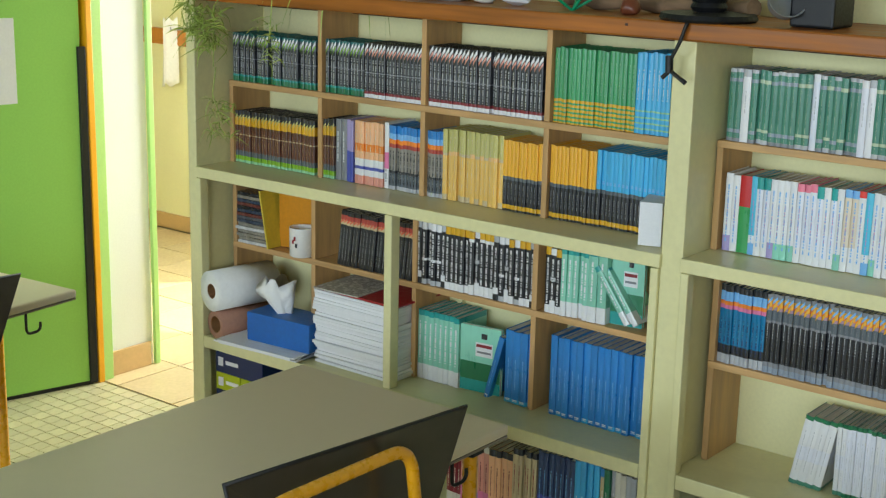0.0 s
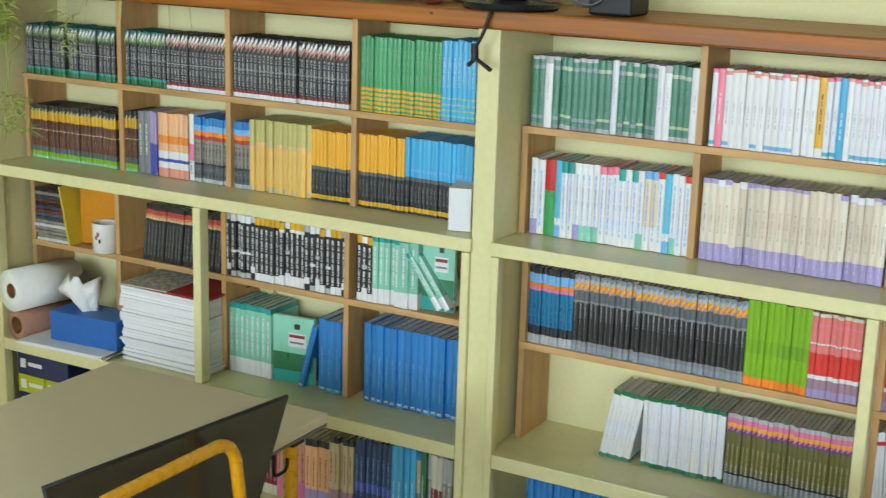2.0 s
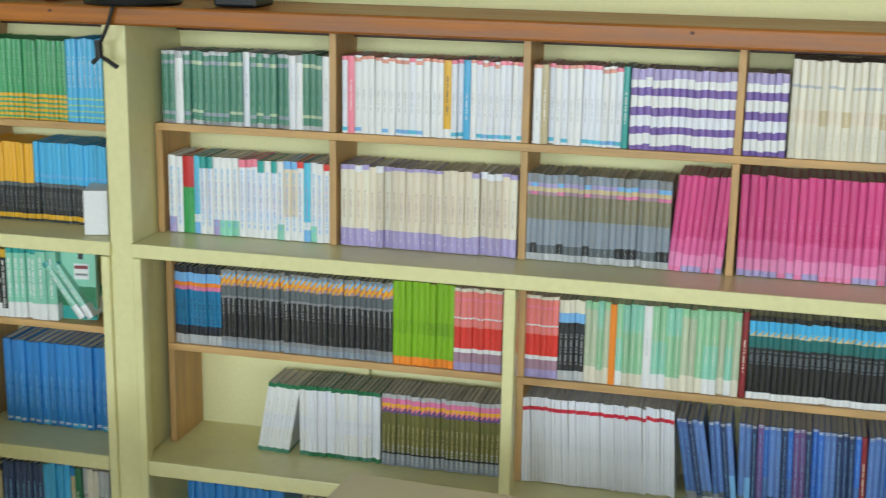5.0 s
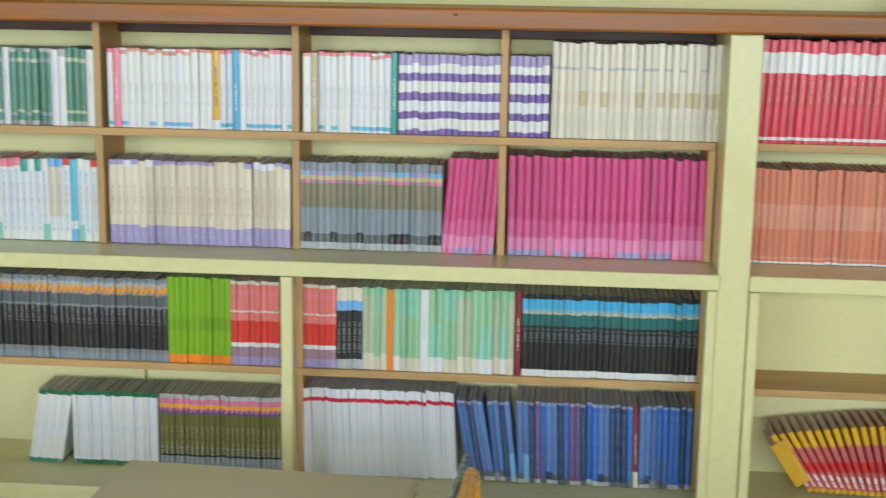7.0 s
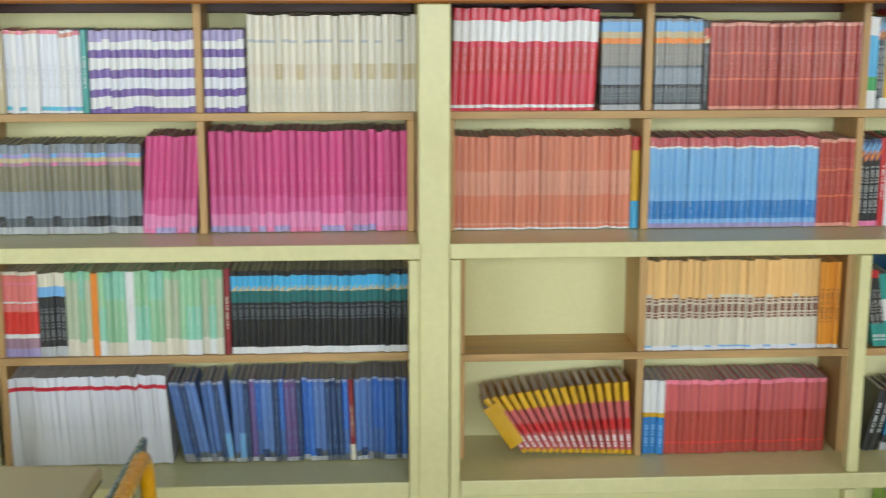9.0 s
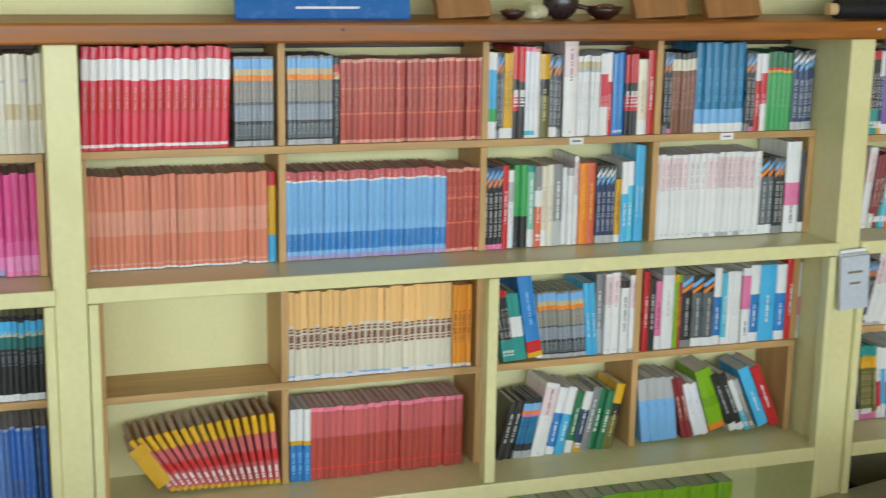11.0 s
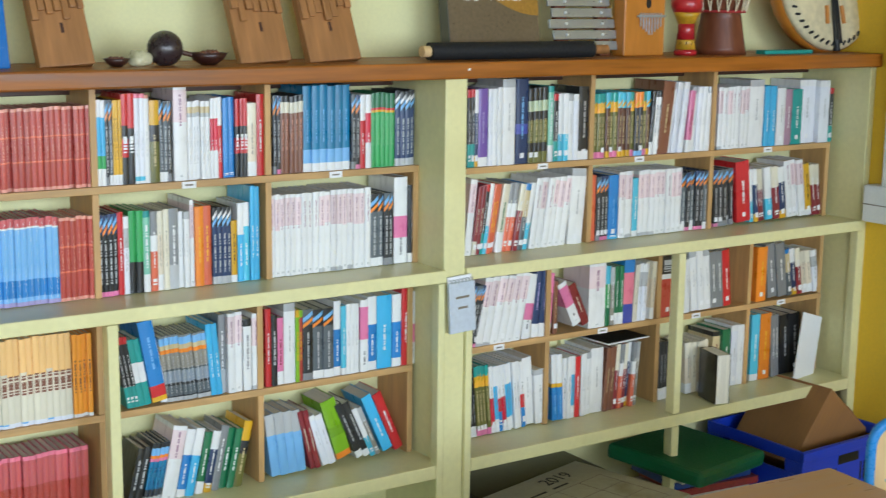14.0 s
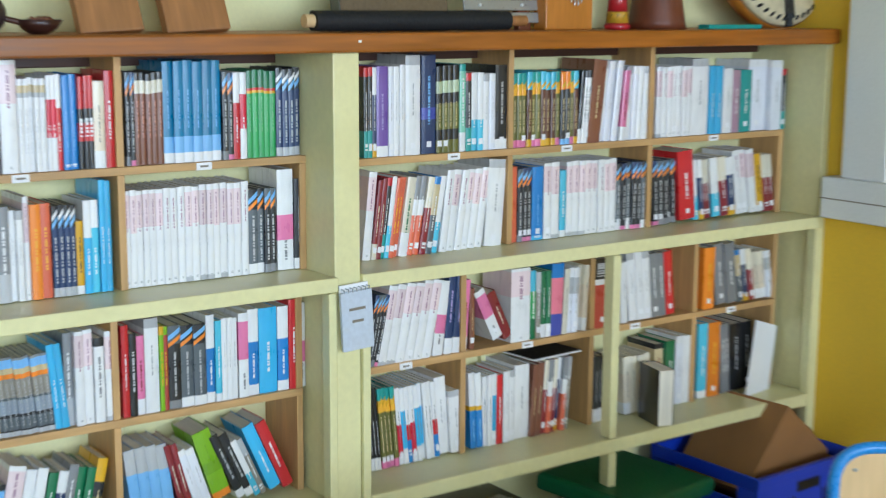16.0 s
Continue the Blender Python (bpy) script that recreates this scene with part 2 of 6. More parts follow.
# door frame, and the door standing open
frame_ob = thing("door_frame", "light green door frame with a yellow orange stop", "door frame")
frame_ob["kind"] = "structure"
slab("jamb", -4.405, -4.372, 0.305, 0.350, 0, 2.1, GREEN_TRIM, frame_ob, 0.003)
slab("rear_jamb", -4.398, -4.382, 0.561, 0.585, 0, 2.1, GREEN_TRIM, frame_ob, 0.003)
slab("stop_strip", -4.408, -4.366, 0.279, 0.3045, 0, 2.1, ORANGE_TRIM, frame_ob, 0.003)
door = thing("door", "bright green classroom door standing open into the room", "door", (-4.372, 0.272, 0.0), 0)
slab("leaf", -0.048, -0.006, -0.90, -0.012, 0.012, 2.05, GREEN_DOOR, door, 0.003)
slab("edge_guard", -0.012, 0.004, -0.026, 0.004, 0.006, 1.24, BLACK, door, 0.003, "black rubber finger guard")
slab("threshold_brush", -0.046, -0.004, -0.90, -0.014, 0.0, 0.012, BLACK, door)
note = slab("notice", -0.0055, -0.0045, -0.32, -0.245, 1.055, 1.345, PAPER, door, 0, "white sheet of paper taped on the door")
door.matrix_world = pose(-4.372, 0.272, 0, 0, 0, -14)

# things on the east wall
b = boxes(bmesh.new(), EAST - 0.05, EAST, -0.235, -0.085, 1.09, 2.9, 0.005)
t_ob = thing("cable_trunking", "white plastic cable trunking on the yellow wall", "trunking")
part("upright_duct", b, PLASTIC_WHITE, t_ob)
slab("lying_duct", EAST - 0.065, EAST, -3.2, -0.03, 0.972, 1.09, PLASTIC_WHITE, t_ob, 0.005)
slab("lid_seam", EAST - 0.067, EAST - 0.064, -3.2, -0.032, 1.028, 1.031, TABLE_EDGE, t_ob)


def picture(name, y0, y1, z0, z1, label, shapes):
    """A flat poster on the east wall; shapes: rectangles in shares of its width and height, with a colour."""
    p = thing(name, label, "poster")
    x = EAST - 0.002
    slab("sheet", x - 0.002, x, y0, y1, z0, z1, PAPER, p)
    for n, (u0, u1, v0, v1, hexa) in enumerate(shapes):
        w, hgt = y1 - y0 - 0.02, z1 - z0 - 0.02
        slab("printed_area", x - 0.0030 - 0.0004 * n, x - 0.0025, y1 - 0.01 - u1 * w, y1 - 0.01 - u0 * w, z0 + 0.01 + v0 * hgt, z0 + 0.01 + v1 * hgt,
             mat("print_ink", hexa, 0.35, 0.35, 40.0, 0.02, 160), p)


picture("poster", -0.66, -0.245, 1.452, 1.72, "poster of a green park under a blue sky",
        ((0, 1, 0, 1, "2f63b8"), (0, 1, 0.5, 0.78, "8da8cf"), (0, 1, 0.22, 0.55, "2f4a2b"), (0, 1, 0, 0.25, "5c8f35"), (0.3, 0.75, 0.12, 0.52, "4a4440")))
picture("poster", -0.66, -0.235, 1.21, 1.42, "poster of a lit city skyline at night",
        ((0, 1, 0, 1, "1a1c30"), (0, 1, 0, 0.42, "4a3320"), (0.1, 0.2, 0.3, 0.8, "6a4a3a"), (0.28, 0.36, 0.3, 0.9, "3a3038"), (0.42, 0.5, 0.3, 0.7, "8a5a3a"), (0.56, 0.66, 0.3, 0.85, "4c3a3a"), (0.05, 0.95, 0.27, 0.33, "d9a24a"), (0.3, 0.7, 0.1, 0.16, "c97a30")))

# ---- the bookcases ----
TOP, LEDGE, BASE = 1.462, 0.967, 0.44
ROW1 = {"A": 1.217, "B": 1.228, "C": 1.229, "D": 1.211}
ROW3 = {"A": 0.718, "B": 0.694, "C": 0.687, "D": 0.706}
BACK = 0.288
BAYS = {"A": (-3.497, -1.915), "B": (-1.857, -0.067), "C": (0.0, 1.788), "D": (1.856, 3.420)}
POST = {"A": -2.739, "B": -0.975, "C": 0.889, "D": 2.631}
UPPER = {"A": (-3.478, -3.112, -2.732, -2.330, -1.922), "B": (-1.845, -1.418, -0.978, -0.525, -0.078), "C": (0.008, 0.434, 0.906, 1.347, 1.780), "D": (1.866, 2.378, 2.861, 3.385)}
LOWER = {"A": (-3.47, -3.138, -2.752, -2.347, -1.945), "B": (-1.830, -0.972, -0.077), "C": (0.032, 0.436, 0.905, 1.319, 1.765), "D": (1.885, 2.236, 2.665, 3.055, 3.385)}
TH = 0.008

for bay, (x0, x1) in BAYS.items():
    bc = thing("bookcase", "cream painted wooden bookcase unit with a projecting ledge", "bookcase", group="bookcase units along the wall")
    # uprights, ledges and the face frame of the lower half
    slab("back_panel", x0, x1, BACK - 0.006, BACK, 0.05, TOP - 0.03, WALL, bc)
    slab("upright", x1, {"A": -1.858, "B": -0.001, "C": 1.855, "D": 3.448}[bay], 0.0, BACK, 0, TOP, CREAM, bc, 0.003)
    if bay == "A":
        slab("upright", x0 - 0.036, x0, -0.004, BACK, 0, TOP, CREAM, bc, 0.003)
    slab("ledge", x0 + 0.0005, x1 - 0.0005, 0.004, BACK - 0.007, LEDGE - 0.018, LEDGE, CREAM, bc, 0.002)
    slab("ledge_rail", x0 - 0.002, x1 + 0.004, -0.012, 0.0035, LEDGE - 0.032, LEDGE + 0.0012, CREAM, bc, 0.003)
    slab("base_shelf", x0 + 0.0005, x1 - 0.0005, 0.004, BACK - 0.007, BASE - 0.018, BASE, CREAM, bc, 0.002)
    slab("base_rail", x0 + 0.022, x1 - 0.022, -0.010, 0.0035, BASE - 0.036, BASE + 0.0012, CREAM, bc, 0.003)
    for xs in (x0, x1 - 0.021):
        slab("stile", xs, xs + 0.021, -0.010, 0.022, 0.0, LEDGE - 0.034, CREAM, bc, 0.003)
    slab("mid_post", POST[bay] - 0.013, POST[bay] + 0.013, -0.008, 0.028, BASE + 0.003, LEDGE - 0.034, CREAM, bc, 0.003)
    slab("lower_post", POST[bay] - 0.014, POST[bay] + 0.014, -0.008, 0.028, 0.0, BASE - 0.038, CREAM, bc, 0.003)
    if bay != "D":
        slab("floor_shelf", x0 + 0.022, x1 - 0.022, 0.005, BACK - 0.007, 0.0, 0.098, CREAM, bc, 0.002)
        slab("plinth", x0 + 0.022, POST[bay] - 0.016, -0.006, 0.004, 0.0, 0.098, CREAM, bc, 0.002)
        slab("plinth", POST[bay] + 0.016, x1 - 0.022, -0.006, 0.004, 0.0, 0.098, CREAM, bc, 0.002)
    for xs in UPPER[bay][1:-1]:
        slab("back_stud", xs + 0.02, xs + 0.045, BACK - 0.024, BACK - 0.007, BASE + 0.002, ROW3[bay] - 0.02, CREAM, bc, 0.002)

    def insert(xs, zs, z0, z1, label):
        ins = thing("shelf_insert", label, "shelf insert", group="oak shelf inserts in the bookcases")
        slab("shelf", xs[0] - TH, xs[-1] + TH, 0.122, BACK - 0.008, zs - 0.017, zs, OAK_H, ins, 0.0012)
        for n, x in enumerate(xs):
            for a, c in ((z0, zs - 0.0175), (zs + 0.0005, z1)):
                if n in (0, len(xs) - 1) and z1 == TOP and c == z1:
                    continue
                slab("divider", x - TH, x + TH, 0.1235, BACK - 0.008, a, c, OAK, ins, 0.0012)

    insert(UPPER[bay], ROW1[bay], LEDGE + 0.0005, TOP, "oak veneered shelf insert with upright dividers above the ledge")
    insert(LOWER[bay], ROW3[bay], BASE + 0.0005, LEDGE - 0.02, "oak veneered shelf insert with dividers below the ledge")

b = boxes(bmesh.new(), -3.553, 3.435, -0.034, BACK, TOP + 0.001, 1.505, 0.005)
board = part("top_board", b, BROWN)
tagged(board, "long varnished reddish brown board topping the bookcases", "shelf board")
for x0, x1 in BAYS.values():
    bt = slab("batten", x0 + 0.002, x1 - 0.002, BACK - 0.034, BACK - 0.009, TOP - 0.03, TOP, DARKWOOD, board, 0.002, "dark brown batten under the board")
for x, z in ((1.836, 1.487), (0.53, 1.490), (-0.62, 1.492), (-2.02, 1.49)):
    part("knot", boxes(bmesh.new(), x - 0.004, x + 0.004, -0.0352, -0.033, z - 0.003, z + 0.003, 0.001), DARKWOOD if x < 1 else PAPER, board)

# ---- books ----
INK = {
    "black": "1d1e21", "noir": "26282c", "grey": "85878a", "lgrey": "b4b6b8", "white": "e6e6e6", "cream": "ddd6c2", "sand": "cbb98f", "gold": "dba820",
    "amber": "f0b233", "orange": "f08a2a", "coral": "d9694a", "lcoral": "e08b70", "red": "c8252c", "crimson": "d2203f", "brick": "b3453a", "wine": "86262f", "rose": "ee8298", "pink": "e07aa6",
    "magenta": "cf3f80", "lmagenta": "e68cbb", "violet": "7456a4", "lilac": "a79ac8", "mauve": "a88597", "indigo": "4a55ac", "navy": "243a63", "blue": "2a80c8",
    "azure": "46aede", "sky": "7ab4e6", "cerulean": "1278a6", "aqua": "56bcd8", "teal": "2a9c96", "dteal": "1e6a6a", "forest": "47846e", "green": "38a259", "dgreen": "1f7048", "jade": "92c79b",
    "mint": "8ccdb4", "sage": "b3c1a2", "lime": "80b31c", "olive": "6b6a33", "umber": "5b3524", "brown": "80503c", "peach": "efb888", "slate": "5a6268", "brickrose": "c95e62", "steelblue": "40629f", "poppy": "ea8078", "straw": "c3bd72", "denim": "5a7cbc", "apricot": "efc07e", "salmon": "e09a86",
    "terra": "d67f63", "lterra": "dd9880", "scarlet": "e23c34", "haze": "8a95a2", "moss": "857f66", "beige": "dccfba", "rosemag": "d95a97", "frost": "e2e4ec", "plum": "6a4f86", "tangerine": "f09c34", "taupe": "918c82", "ultra": "2f66bc", "dlime": "76a61c", "honey": "eabf62", "leaf": "3f9a62", "blush": "e3cfd2",
}
COVERS = {}


def cover(ink):
    if ink not in COVERS:
        COVERS[ink] = mat("book_cover_" + ink, INK[ink], 0.32, 0.07, 14.0, 0.4, 55, (1, 1, 0.3), coat=0.5, per_object=0.04 if ink in ("white", "frost", "lime", "sky", "amber") else 0.12)
    return COVERS[ink]


# spine bands from foot to head: (share, ink), then title bars (from, to, width share, ink), among them thin full-length
# glints of plastic wrap painted on, then slanted bands (foot, rise, thickness, ink)
STYLE = {
    "noir_teal": ("black and teal", [((.1, "dgreen"), (.04, "teal"), (.34, "noir"), (.02, "grey"), (.28, "noir"), (.17, "slate"), (.05, "dteal"))], [(.14, .72, .26, "lgrey")], [(.72, .14, .04, "lime"), (.78, .14, .07, "white")]),
    "noir_rose": ("black and white", [((.07, "white"), (.05, "wine"), (.33, "noir"), (.02, "grey"), (.31, "noir"), (.22, "black"))], [(.14, .72, .26, "lgrey")], [(.74, .12, .05, "salmon"), (.81, .12, .07, "white")]),
    "green_gold": ("green and gold striped", [((.02, "gold"), (.025, "leaf"), (.035, "gold"), (.025, "leaf"), (.035, "gold"), (.025, "leaf"), (.035, "gold"), (.025, "leaf"), (.035, "gold"), (.025, "leaf"), (.04, "gold"), (.675, "leaf"))], [(.42, .86, .12, "jade")], []),
    "azure_stripe": ("light blue", [((.05, "azure"), (.02, "jade"), (.05, "azure"), (.02, "jade"), (.05, "azure"), (.02, "jade"), (.06, "azure"), (.02, "jade"), (.71, "azure"))], [(.42, .8, .12, "white")], []),
    "umber_gold": ("brown and yellow", [((.05, "jade"), (.08, "lime"), (.1, "slate"), (.3, "umber"), (.02, "sand"), (.17, "umber"), (.16, "gold"), (.12, "noir"))], [(.22, .66, .24, "brown"), (.3, .6, .08, "sand")], [(.7, .12, .06, "gold"), (.8, .1, .04, "straw")]),
    "grey_plain": ("grey", [((1, "grey"),), ((.3, "lgrey"), (.7, "grey"))], [(.3, .8, .2, "white")], []),
    "indigo": ("blue violet", [((.5, "indigo"), (.5, "lilac"))], [], []),
    "peach_band": ("peach and white", [((.14, "salmon"), (.1, "white"), (.05, "indigo"), (.12, "white"), (.12, "peach"), (.12, "orange"), (.35, "peach"))], [(.5, .9, .1, "cream")], []),
    "white_pink": ("white and pink", [((.3, "white"), (.25, "pink"), (.45, "white")), ((.45, "white"), (.45, "pink"), (.1, "white"))], [(.1, .3, .3, "grey")], []),
    "rainbow_umber": ("rainbow headed brown", [((.06, "lgrey"), (.2, "slate"), (.04, "noir"), (.36, "taupe"), (.06, "brick"), (.07, "orange"), (.09, "sky"), (.12, "blue"))], [(.1, .62, .3, "noir"), (.14, .56, .1, "lgrey")], []),
    "lime_amber": ("yellow and lime", [((.08, "sand"), (.55, "honey"), (.04, "sand"), (.33, "straw")), ((.63, "honey"), (.06, "apricot"), (.31, "straw"))], [(.15, .9, .08, "cream")], []),
    "amber_black": ("yellow and black", [((.03, "black"), (.06, "gold"), (.02, "black"), (.33, "noir"), (.05, "slate"), (.51, "amber"))], [(.16, .4, .14, "grey"), (.6, .9, .06, "gold")], []),
    "azure_black": ("blue and black", [((.03, "black"), (.06, "gold"), (.02, "black"), (.33, "noir"), (.05, "slate"), (.51, "azure"))], [(.16, .4, .14, "grey"), (.56, .62, .5, "sky")], []),
    "noir_red": ("black with a red head", [((.3, "black"), (.45, "noir"), (.08, "sand"), (.09, "brick"), (.08, "black"))], [(.1, .7, .18, "grey")], [(.76, .06, .04, "coral")]),
    "comic": ("black and white comic", [((.16, "white"), (.68, "black"), (.05, "white"), (.11, "gold")), ((.08, "lgrey"), (.1, "black"), (.2, "noir"), (.04, "white"), (.46, "noir"), (.12, "white")), ((.2, "white"), (.3, "black"), (.06, "lgrey"), (.34, "noir"), (.1, "white")), ((.12, "white"), (.76, "black"), (.12, "gold")), ((.1, "noir"), (.1, "white"), (.7, "black"), (.1, "lgrey"))], [(.14, .84, .34, "white"), (.2, .8, .14, "noir")], []),
    "mint": ("mint green", [((.22, "white"), (.7, "mint"), (.08, "teal"))], [(.3, .85, .3, "white")], []),
    "blue_plain": ("plain blue", [((1, "blue"),), ((.06, "azure"), (.94, "blue"))], [(.2, .62, .1, "sky"), (.03, .06, .6, "white")], []),
    "wine": ("dark red", [((1, "wine"),), ((.2, "cream"), (.8, "wine"))], [(.3, .7, .2, "cream")], []),
    "salmon": ("salmon and cream", [((.3, "pink"), (.6, "salmon"), (.1, "cream")), ((.25, "lilac"), (.65, "peach"), (.1, "noir")), ((.3, "salmon"), (.6, "sand"), (.1, "orange"))], [(.3, .75, .16, "wine")], []),
    "cream_red": ("cream and red", [((.3, "mauve"), (.62, "sand"), (.08, "noir"))], [(.4, .8, .2, "wine")], []),
    "navy": ("navy blue", [((.35, "navy"), (.12, "indigo"), (.53, "navy"))], [(.3, .8, .16, "sky")], []),
    "azure_plain": ("bright blue", [((1, "azure"),)], [(.25, .6, .14, "white")], []),
    "mixed": ("multicoloured", [((.3, "teal"), (.6, "noir"), (.1, "red")), ((.6, "wine"), (.4, "cream")), ((.5, "slate"), (.4, "sand"), (.1, "blue")), ((.2, "white"), (.8, "dgreen")), ((.5, "coral"), (.2, "white"), (.3, "grey")), ((.15, "gold"), (.55, "navy"), (.3, "white")), ((.4, "aqua"), (.6, "white")), ((.7, "taupe"), (.3, "lgrey"))], [(.3, .75, .18, "white"), (.08, .16, .6, "white")], []),
    "forest": ("dark green plastic wrapped", [((.06, "lgrey"), (.1, "forest"), (.04, "sage"), (.62, "forest"), (.05, "sage"), (.13, "forest")), ((.05, "grey"), (.07, "forest"), (.05, "haze"), (.65, "forest"), (.05, "haze"), (.08, "forest"), (.05, "lgrey"))], [(.3, .66, .1, "dgreen"), (.04, .96, .05, "sage")], []),
    "white_plain": ("white", [((1, "white"),), ((.9, "frost"), (.1, "white")), ((.9, "white"), (.1, "lgrey"))], [(.4, .72, .1, "lgrey")], []),
    "white_coral": ("white with a coral head", [((.03, "white"), (.05, "sky"), (.84, "white"), (.05, "salmon"), (.03, "white")), ((.03, "white"), (.05, "aqua"), (.87, "frost"), (.05, "rose")), ((.06, "white"), (.9, "white"), (.04, "salmon"))], [(.3, .6, .12, "lgrey")], []),
    "rose_plain": ("pink", [((1, "rose"),)], [(.3, .7, .16, "white")], []),
    "gold_plain": ("yellow", [((.12, "white"), (.88, "gold"))], [(.3, .8, .18, "noir")], []),
    "gold_wide": ("plain yellow", [((1, "gold"),)], [], []),
    "sand_plain": ("beige", [((1, "sand"),)], [(.3, .7, .16, "white")], []),
    "teal_plain": ("teal", [((1, "teal"),)], [(.3, .7, .16, "white")], []),
    "violet_wave": ("white and violet banded", [((.06, "violet"), (.14, "white"), (.09, "violet"), (.14, "frost"), (.1, "violet"), (.14, "white"), (.1, "violet"), (.1, "white"), (.13, "lilac")), ((.08, "violet"), (.13, "white"), (.09, "violet"), (.13, "frost"), (.11, "violet"), (.13, "white"), (.1, "violet"), (.12, "white"), (.11, "lilac")), ((.05, "violet"), (.14, "white"), (.08, "violet"), (.15, "frost"), (.1, "violet"), (.15, "white"), (.09, "violet"), (.1, "white"), (.14, "lilac"))], [], [(.24, .03, .03, "violet"), (.48, .03, .03, "violet"), (.72, .03, .03, "violet")]),
    "white_mixed": ("white and coloured", [((.1, "white"), (.3, "frost"), (.6, "white")), ((.2, "white"), (.7, "frost"), (.1, "rose")), ((.92, "white"), (.08, "scarlet")), ((.2, "lilac"), (.8, "white")), ((.2, "mint"), (.8, "white")), ((.15, "sky"), (.1, "white"), (.75, "aqua")), ((.2, "white"), (.65, "frost"), (.15, "teal")), ((.3, "white"), (.6, "beige"), (.1, "sky"))], [(.12, .86, .2, "sky"), (.3, .7, .08, "rose")], []),
    "red_green": ("red and green", [((.6, "green"), (.4, "red"))], [], []),
    "cream_lilac": ("beige and lilac plastic wrapped", [((.22, "lilac"), (.74, "beige"), (.04, "lilac")), ((.22, "lilac"), (.7, "beige"), (.08, "frost")), ((.22, "lilac"), (.72, "cream"), (.06, "lilac")), ((.2, "lilac"), (.8, "beige"))], [(.35, .7, .12, "mauve"), (.08, .9, .06, "white")], []),
    "slate_band": ("grey with pastel bands", [((.08, "lgrey"), (.1, "slate"), (.3, "haze"), (.28, "moss"), (.04, "mauve"), (.05, "sand"), (.05, "lilac"), (.1, "haze")), ((.08, "lgrey"), (.12, "noir"), (.28, "haze"), (.28, "moss"), (.04, "pink"), (.05, "sand"), (.05, "sky"), (.1, "grey"))], [(.2, .6, .12, "grey"), (.05, .95, .05, "lgrey")], []),
    "magenta": ("magenta pink", [((.06, "lilac"), (.12, "lmagenta"), (.18, "rosemag"), (.64, "magenta")), ((.05, "pink"), (.15, "lmagenta"), (.14, "rosemag"), (.66, "magenta"))], [(.1, .6, .12, "pink")], []),
    "navy_band": ("dark blue with a rainbow head", [((.12, "lgrey"), (.12, "noir"), (.46, "cerulean"), (.05, "pink"), (.05, "orange"), (.12, "sky"), (.08, "noir"))], [(.16, .6, .26, "navy"), (.3, .6, .1, "aqua")], []),
    "noir_band": ("black with orange bands", [((.08, "haze"), (.06, "grey"), (.3, "black"), (.2, "noir"), (.03, "grey"), (.13, "slate"), (.04, "mauve"), (.05, "orange"), (.05, "amber"), (.06, "grey"))], [(.44, .66, .16, "lgrey"), (.08, .9, .06, "grey")], [(.78, .09, .05, "amber"), (.86, .08, .04, "sky")]),
    "lime_plain": ("lime green", [((.1, "orange"), (.28, "lime"), (.16, "dlime"), (.46, "lime"))], [(.5, .8, .08, "dlime")], []),
    "coral_lilac": ("red and lilac", [((.1, "lilac"), (.12, "mauve"), (.05, "white"), (.26, "scarlet"), (.1, "poppy"), (.02, "white"), (.2, "poppy"), (.02, "rose"), (.09, "poppy"), (.04, "cream"))], [(.56, .9, .2, "rose")], []),
    "cream_pale": ("pale cream", [((.36, "cream"), (.14, "beige"), (.22, "cream"), (.03, "lgrey"), (.25, "cream")), ((.34, "cream"), (.16, "sand"), (.22, "cream"), (.28, "cream"))], [(.1, .3, .12, "lgrey"), (.05, .95, .05, "white")], []),
    "noir_cream": ("black and cream", [((.12, "lgrey"), (.6, "noir"), (.12, "sky"), (.16, "cream"))], [(.2, .6, .3, "grey")], []),
    "jade": ("pale green", [((.18, "cream"), (.82, "jade")), ((.18, "white"), (.4, "mint"), (.42, "jade")), ((.2, "cream"), (.7, "sage"), (.1, "jade")), ((.16, "cream"), (.5, "jade"), (.34, "mint"))], [(.35, .7, .12, "cream"), (.06, .96, .06, "white")], []),
    "ochre_plain": ("ochre", [((1, "orange"),)], [], []),
    "noir_azure": ("black with a blue head", [((.08, "white"), (.34, "black"), (.2, "noir"), (.14, "dteal"), (.06, "sand"), (.12, "azure"), (.06, "black"))], [(.42, .6, .5, "slate")], [(.76, .06, .04, "azure")]),
    "white_forest": ("white with green ends", [((.06, "forest"), (.3, "white"), (.2, "frost"), (.38, "white"), (.06, "dgreen")), ((.06, "dgreen"), (.88, "frost"), (.06, "dgreen"))], [(.2, .8, .08, "lgrey")], []),
    "olive_band": ("olive green with pink bands", [((.16, "haze"), (.03, "noir"), (.55, "olive"), (.07, "plum"), (.06, "amber"), (.07, "pink"), (.06, "lgrey"))], [(.25, .6, .12, "sand"), (.04, .3, .3, "lgrey")], [(.76, .06, .03, "rose")]),
    "white_stripe": ("white with a red stripe", [((.3, "frost"), (.55, "frost"), (.045, "crimson"), (.105, "frost"))], [], []),
